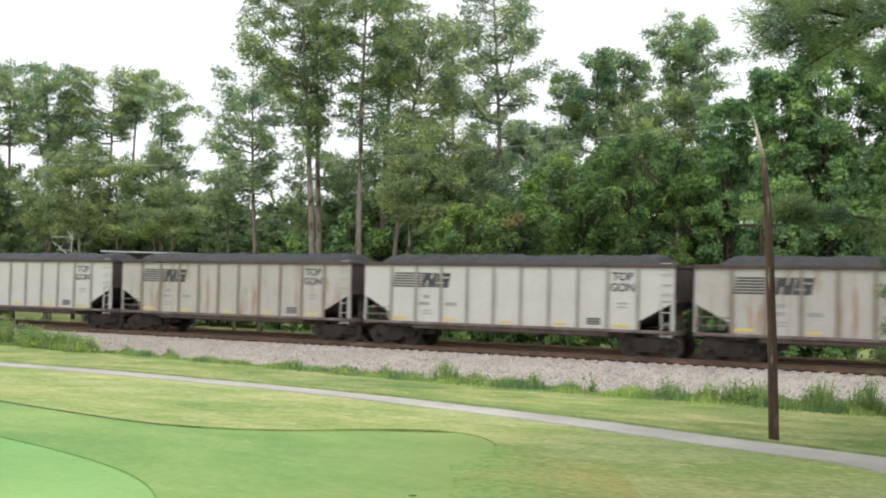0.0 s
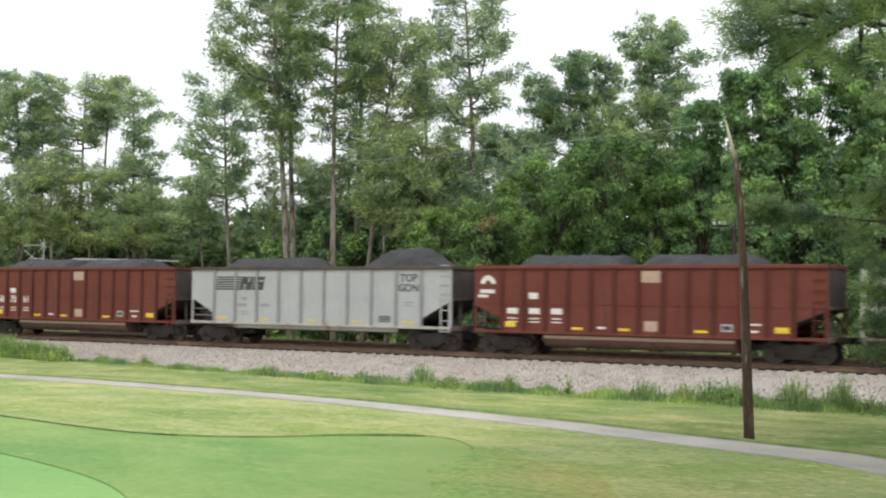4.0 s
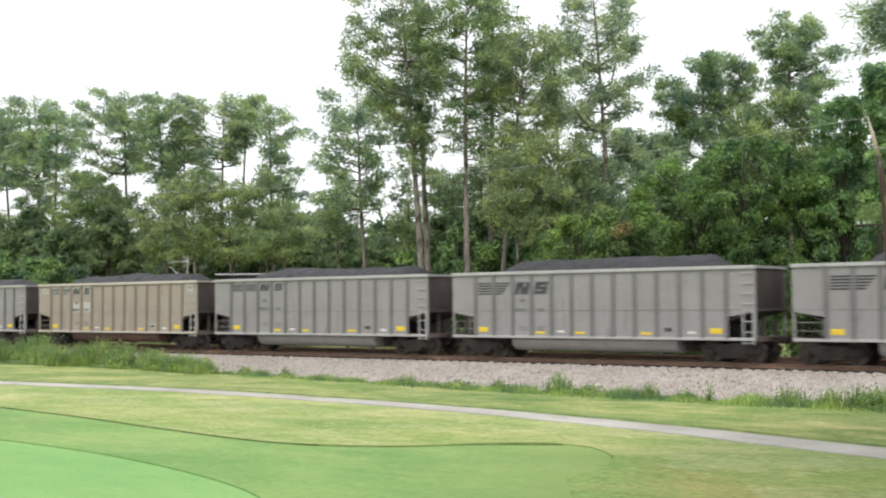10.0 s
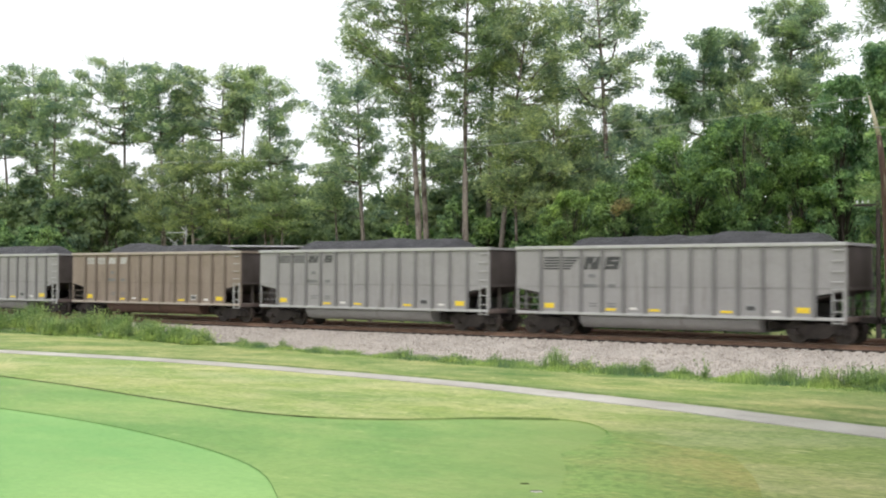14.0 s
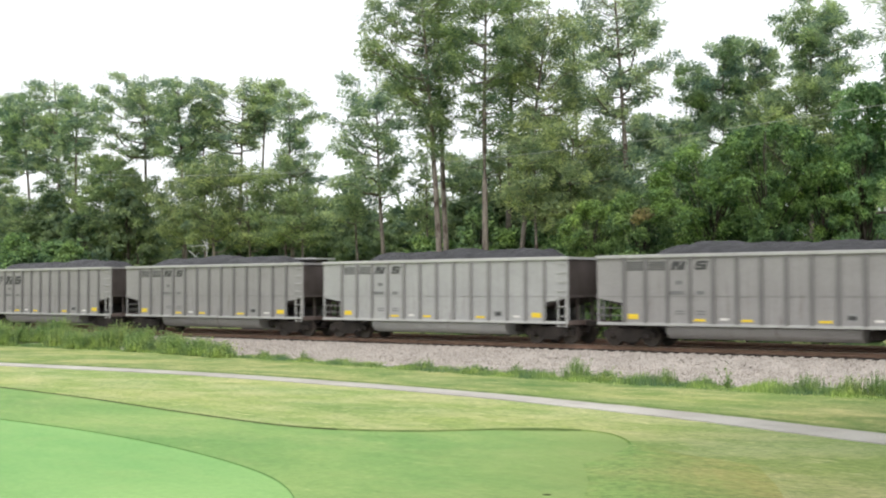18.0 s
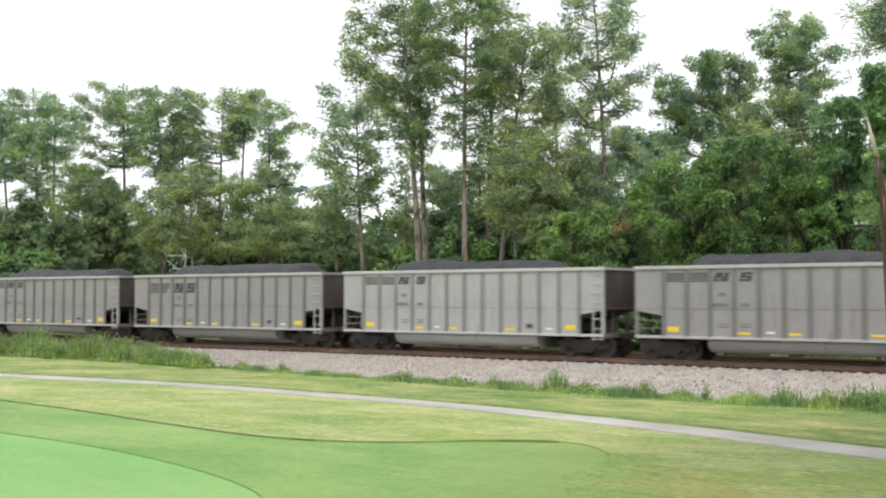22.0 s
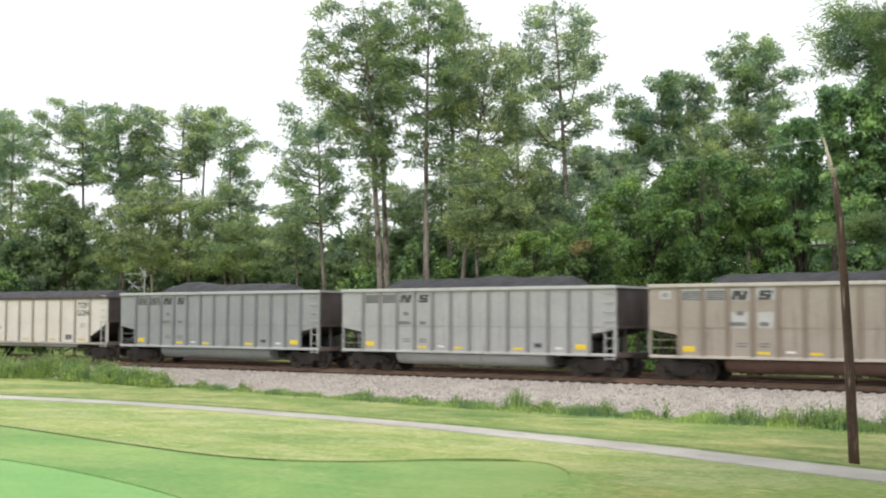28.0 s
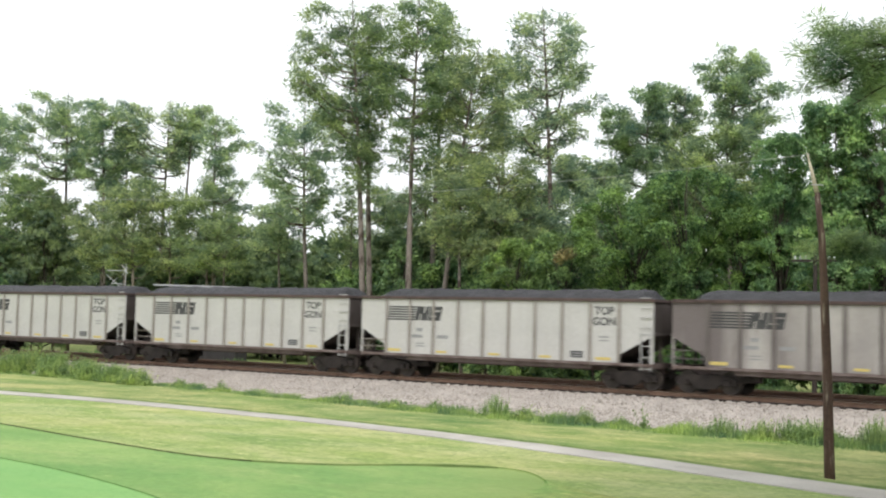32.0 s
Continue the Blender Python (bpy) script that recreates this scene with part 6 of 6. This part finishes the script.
# ---- pines on the near side of the track ----
def near_pine(x, y, height, seed, trunk_pts, r0, clusters, per, needles=None, loose=0.26, name="near_pine", label="young pine with drooping dark green needle tufts"):
    """A pine close by: given boughs, each with tufts of long needles."""
    rng = np.random.default_rng(seed)
    tree = tagged(new(name), label, "tree", "pines by the path")
    tree.location = (x, y, GROUND)
    n = len(trunk_pts)
    bm = tube(bmesh.new(), trunk_pts, [r0 * (1 - 0.8 * k / (n - 1)) for k in range(n)], 10)
    centres, radii = [], []
    for base, tip, spread, tufts, *thick in clusters:
        base, tip = Vector(base), Vector(tip)
        r = thick[0] if thick else 0.04
        tube(bm, [base, base.lerp(tip, 0.5) + Vector((0, 0, 0.06)), tip], [r * 1.15, r * 0.8, r * 0.3], 8)
        nodes = [(s, base.lerp(tip, s) + Vector(rng.normal(size=3) * spread * 0.9)) for s in np.linspace(1.02, 0.35, 1 + tufts // 4)]
        for k in range(tufts):
            s, node = nodes[k % len(nodes)]
            q = node + Vector(rng.normal(size=3) * (0.2, 0.2, 0.11))
            centres.append(tuple(q))
            radii.append(rng.uniform(0.2, 0.36))
            tube(bm, [base.lerp(tip, min(1, s * 0.9)), q], [0.012, 0.005], 4)
    part("trunk", mesh_from(bm, "trunk", M_BARK_DARK), tree)
    v, f = needle_tufts(rng, np.array(centres), np.array(radii), per, 0.0095, loose)
    part("crown", quick_mesh("crown", v, f, needles or M_NEAR), tree)
    return tree


def boughs(seed, z0, z1, reach, n, tufts):
    rng = random.Random(seed)
    out = []
    for i in range(n):
        f = i / (n - 1)
        z = z0 + (z1 - z0) * f
        a = 2.4 * i + rng.uniform(-0.4, 0.4)
        r = reach * (1 - 0.6 * f) * rng.uniform(0.75, 1.15)
        out.append(((0, 0, z), (math.cos(a) * r, math.sin(a) * r, z + rng.uniform(-0.35, 0.3)), 0.24, tufts))
    return out


near_pine(-4.55, 32.5, 8, 71, [(0, 0, -0.2), (-0.05, 0, 3), (-0.15, 0, 5.5), (-0.1, 0, 7.7)], 0.12, boughs(1, 2.2, 7.4, 1.9, 24, 14) + [((0, 0, 5.1), (-2.6, -0.3, 5.5), 0.14, 12, 0.05), ((-2.5, -0.3, 5.5), (-5.0, -0.6, 5.75), 0.2, 46), ((0, 0, 2.7), (-1.5, -0.2, 1.8), 0.2, 20), ((0, 0, 3.1), (-1.9, 0.3, 2.7), 0.2, 22), ((0, 0, 3.7), (-2.0, -0.3, 3.5), 0.2, 22), ((0, 0, 4.3), (-2.1, 0.4, 4.3), 0.2, 22), ((0, 0, 5.9), (-1.7, 0.2, 6.3), 0.2, 18), ((0, 0, 6.5), (-1.2, -0.3, 7.0), 0.2, 14)], 170)
near_pine(-3.45, 31.7, 9.4, 72, [(0, 0, -0.2), (0, 0, 3), (0.05, 0, 6), (0.05, 0, 9.2)], 0.12, boughs(2, 2.6, 9.0, 2.1, 30, 14), 170)
BOUGH = [((0, 0, 6.6), (-6.81, 6.0, 8.14), 0.3, 3, 0.13), ((-6.81, 6.0, 8.14), (-10.0, 7.7, 8.82), 0.26, 4, 0.085), ((-9.96, 7.7, 8.82), (-10.95, 8.2, 9.19), 0.2, 5, 0.06)]
SPRAYS = [((-10.9, 8.2, 9.1), (-12.9, 8.6, 9.75), 0.2, 20), ((-10.9, 8.2, 9.1), (-13.1, 8.7, 8.72), 0.2, 24), ((-10.5, 8.0, 9.0), (-12.4, 8.8, 8.3), 0.2, 16), ((-10.9, 8.2, 9.1), (-12.9, 8.8, 9.2), 0.2, 16), ((-9.9, 7.7, 8.8), (-9.68, 8.0, 7.3), 0.24, 13), ((-8.6, 7.0, 8.6), (-8.61, 7.6, 9.6), 0.25, 9), ((-7.2, 6.2, 8.2), (-7.05, 6.2, 7.3), 0.24, 10), ((-9.4, 7.4, 8.7), (-10.2, 8.4, 9.6), 0.3, 13), ((-10.6, 8.0, 9.0), (-11.7, 8.8, 9.75), 0.3, 13), ((-8.0, 6.7, 8.4), (-7.7, 6.9, 7.55), 0.22, 8), ((-10.3, 7.9, 8.9), (-10.41, 8.3, 8.1), 0.24, 10), ((-6.6, 5.9, 8.1), (-6.85, 6.2, 9.0), 0.25, 8)]
UPPER = [((-6.8, 6.0, 8.1), (-8.9, 7.6, 9.7), 0.22, 8), ((-7.7, 6.6, 8.4), (-9.6, 8.2, 10.0), 0.25, 10), ((-8.6, 7.0, 8.6), (-10.8, 8.6, 10.2), 0.25, 10), ((-9.9, 7.7, 8.8), (-11.4, 8.5, 10.0), 0.25, 8), ((-9.9, 7.7, 8.8), (-10.2, 9.0, 9.4), 0.2, 7), ((-10.5, 7.9, 8.9), (-12.0, 8.8, 9.3), 0.2, 8)]
# The boughs above 11 m are out of view, added to shade the ground.
large_pine = near_pine(5.2, 17, 17, 73, [(0, 0, -0.2), (0, 0, 4), (0.1, 0, 8), (0.1, 0, 17)], 0.26, boughs(3, 11.0, 16.6, 5.0, 26, 4) + boughs(4, 12.6, 16.6, 10.0, 40, 5) + BOUGH + SPRAYS + UPPER, 140, M_NEAR_L, label="large pine with a long bare-wooded bough over the path")


def upper_crown():
    """A broad unseen crown, added above the large pine to shade the path and the verge."""
    rng = np.random.default_rng(91)
    a, r = rng.uniform(0, 2 * math.pi, 820), 12.0 * np.sqrt(rng.uniform(0, 1, 820))
    centres = np.stack([np.cos(a) * r, np.sin(a) * r, 12.9 + (1 - (r / 13) ** 2) * rng.uniform(0, 4.5, 820)], 1)
    v, f = leaf_cloud(rng, centres, np.tile((0.9, 0.9, 0.45), (820, 1)), 44, 0.5, 0.42, 0.8)
    part("upper_crown", quick_mesh("upper_crown", v, f, M_NEAR_L), large_pine)


upper_crown()


# ---- weeds and tall grass ----
def weed_clump(x, y, height, width, seed, per=230, droop=0.3, slim=0.6):
    """A tuft of stalks with leaves, rooted in the ground."""
    rng = np.random.default_rng(seed)
    n = int(per * width)
    root = np.stack([rng.normal(0, width * 0.4, n), rng.normal(0, width * 0.25, n), np.zeros(n)], 1)
    hh = height * (0.25 + 0.75 * rng.uniform(0, 1, n) ** 1.3) * np.exp(-(root[:, 0] / (width * 0.8)) ** 2)
    tip = root + np.stack([rng.normal(0, droop, n) * hh, rng.normal(0, droop, n) * hh, hh], 1)
    side = np.stack([rng.normal(size=n), rng.normal(size=n), np.zeros(n)], 1)
    side *= 0.011 / np.linalg.norm(side, axis=1, keepdims=True)
    mid = (root + tip) / 2 + side
    stalk = np.stack([root - side, mid + side, tip, tip, mid - side, root - side], 1).reshape(-1, 3)
    fs = np.arange(6 * n).reshape(2 * n, 3)
    k = rng.uniform(0.2, 1, (n * 7, 1))
    cs = np.repeat(root, 7, 0) * (1 - k) + np.repeat(tip, 7, 0) * k
    v, f = leaf_cloud(rng, cs, np.full((n * 7, 3), 0.08), 1, 0.09, slim * 0.8)
    z = bed_z(x, y) if y > toe_y(x) - 0.3 else GROUND
    ob = new("weed_clump", quick_mesh("weed_clump", np.concatenate([stalk, v]), np.concatenate([fs, f + len(stalk)]), M_WEED))
    ob.location = (x, y, z - 0.02)
    return tagged(ob, "bushy clump of tall green weeds at the ballast edge", "weeds", "", "stuff")


wr = random.Random(12)
for i in range(26):
    weed_clump(-72 + i * 1.05 + wr.uniform(-0.5, 0.5), 42.3 + wr.uniform(-1.1, 0.6) - max(0, i - 16) * 0.12, (1.7 - 0.05 * max(0, i - 12)) * wr.uniform(0.7, 1.1), 1.1, 800 + i, 420, 0.3, 0.75)
for i, (x, h, w) in enumerate(((-43.5, 0.5, 0.6), (-40, 0.6, 0.5), (-31.7, 0.6, 0.8), (-28.6, 0.5, 1.0), (-26.5, 0.55, 0.7), (-23.6, 1.05, 0.9), (-22.3, 0.6, 0.9), (-19.8, 0.75, 0.6), (-18.4, 0.5, 0.8), (-17.4, 1.1, 0.12), (-14.6, 0.8, 0.9), (-13.2, 0.85, 0.9), (-11.6, 1.0, 0.9), (-9.6, 1.3, 0.8), (-8.2, 1.5, 0.5), (-6.4, 1.2, 0.9), (-5.1, 1.0, 0.9), (-3.9, 1.1, 1.0), (-2.4, 1.4, 1.0), (-1.0, 1.5, 1.1))):
    weed_clump(x, toe_y(x) - 0.25, h, w, 850 + i, 230, 0.12 if i % 3 else 0.28, 0.3 if i % 3 else 0.6)
for i in range(22):
    weed_clump(-13.2 + 0.58 * i + wr.uniform(-0.25, 0.25), toe_y(-13.2 + 0.58 * i) - 0.1 + wr.uniform(-0.5, 0.7), wr.uniform(0.4, 0.9), 0.7, 950 + i, 170, 0.14, 0.32)
for i in range(16):
    weed_clump(-4.2 + 0.34 * i, 33.2 + wr.uniform(-0.7, 1.2), wr.uniform(0.8, 1.7), 0.8, 900 + i)


def rough_fringe():
    """A ragged band of longer grass along the foot of the ballast."""
    rng = np.random.default_rng(44)
    n = 46000
    x = rng.uniform(-66, 4, n)
    y = np.array([toe_y(a) for a in x]) - 0.25 + rng.normal(0, 0.42, n) - np.where(x > -26, 0.5 * rng.uniform(0, 1, n) ** 2, 0)
    h = rng.uniform(0.1, 0.44, n) * np.interp(x, (-30, -18), (0.72, 1.1)) * (0.6 + 0.5 * np.sin(x * 1.9) * np.sin(x * 0.73 + 1))
    root = np.stack([x, y, np.full(n, GROUND)], 1)
    tip = root + np.stack([rng.normal(0, 0.07, n), rng.normal(0, 0.07, n), np.maximum(h, 0.05)], 1)
    side = np.stack([rng.uniform(-1, 1, n), rng.uniform(-1, 1, n), np.zeros(n)], 1) * 0.02
    v = np.stack([root - side, root + side, tip], 1).reshape(-1, 3)
    return tagged(new("grass_fringe", quick_mesh("grass_fringe", v, np.arange(3 * n).reshape(n, 3), M_WEED)), "ragged longer grass along the ballast", "grass", "", "stuff")


rough_fringe()


def far_fringe():
    """Light weeds on the far bank, seen below the cars."""
    rng = np.random.default_rng(45)
    n = 30000
    x = rng.uniform(-110, 14, n)
    y = 54.9 + rng.uniform(0, 1.6, n)
    h = rng.uniform(0.3, 1.0, n) * (0.75 + 0.3 * np.sin(x * 0.9) * np.sin(x * 0.37 + 2))
    root = np.stack([x, y, np.full(n, GROUND)], 1)
    tip = root + np.stack([rng.normal(0, 0.15, n), rng.normal(0, 0.15, n), h], 1)
    side = np.stack([rng.uniform(-1, 1, n), rng.uniform(-1, 1, n), np.zeros(n)], 1) * 0.035
    v = np.stack([root - side, (root + tip) / 2 + side * 1.6, tip, (root + tip) / 2 - side * 1.6], 1).reshape(-1, 3)
    return tagged(new("far_bank_weeds", quick_mesh("far_bank_weeds", v, np.arange(4 * n).reshape(n, 4), M_LEAF)), "green weeds on the far railway bank", "weeds", "", "stuff")


far_fringe()


# ---- what moves ----
# offsets from even slowing that fit the train to the camera's view: seconds, metres
RUN_FIT = spline([(0, 0.0), (4, -0.04), (8, 0.05), (12, 0.05), (16, -0.12), (20, -0.03), (24, 0.3), (28, -0.12), (32, 0.03)], 8)


def run(t):
    """How far the slowing train has gone, in metres."""
    return 17.6135 * t - 0.01894 * t * t + float(np.interp(t, *zip(*RUN_FIT)))


def motions():
    for car, x in CARS:
        walk(car, [(t, pose(x + run(t), TRACK_Y, 0)) for t in range(0, 33, 2)])
    turns = [(k / 30, pose(0, 0, 0, 0, math.degrees(run(k / 30) / 0.457) % 360.0)) for k in range(0, 961)]
    walk(WHEELS[0], turns)
    keys = WHEELS[0].animation_data
    for w in WHEELS[1:]:
        w.rotation_mode = "QUATERNION"
        own = w.animation_data_create()
        own.action, own.action_slot = keys.action, keys.action_slot


motions()
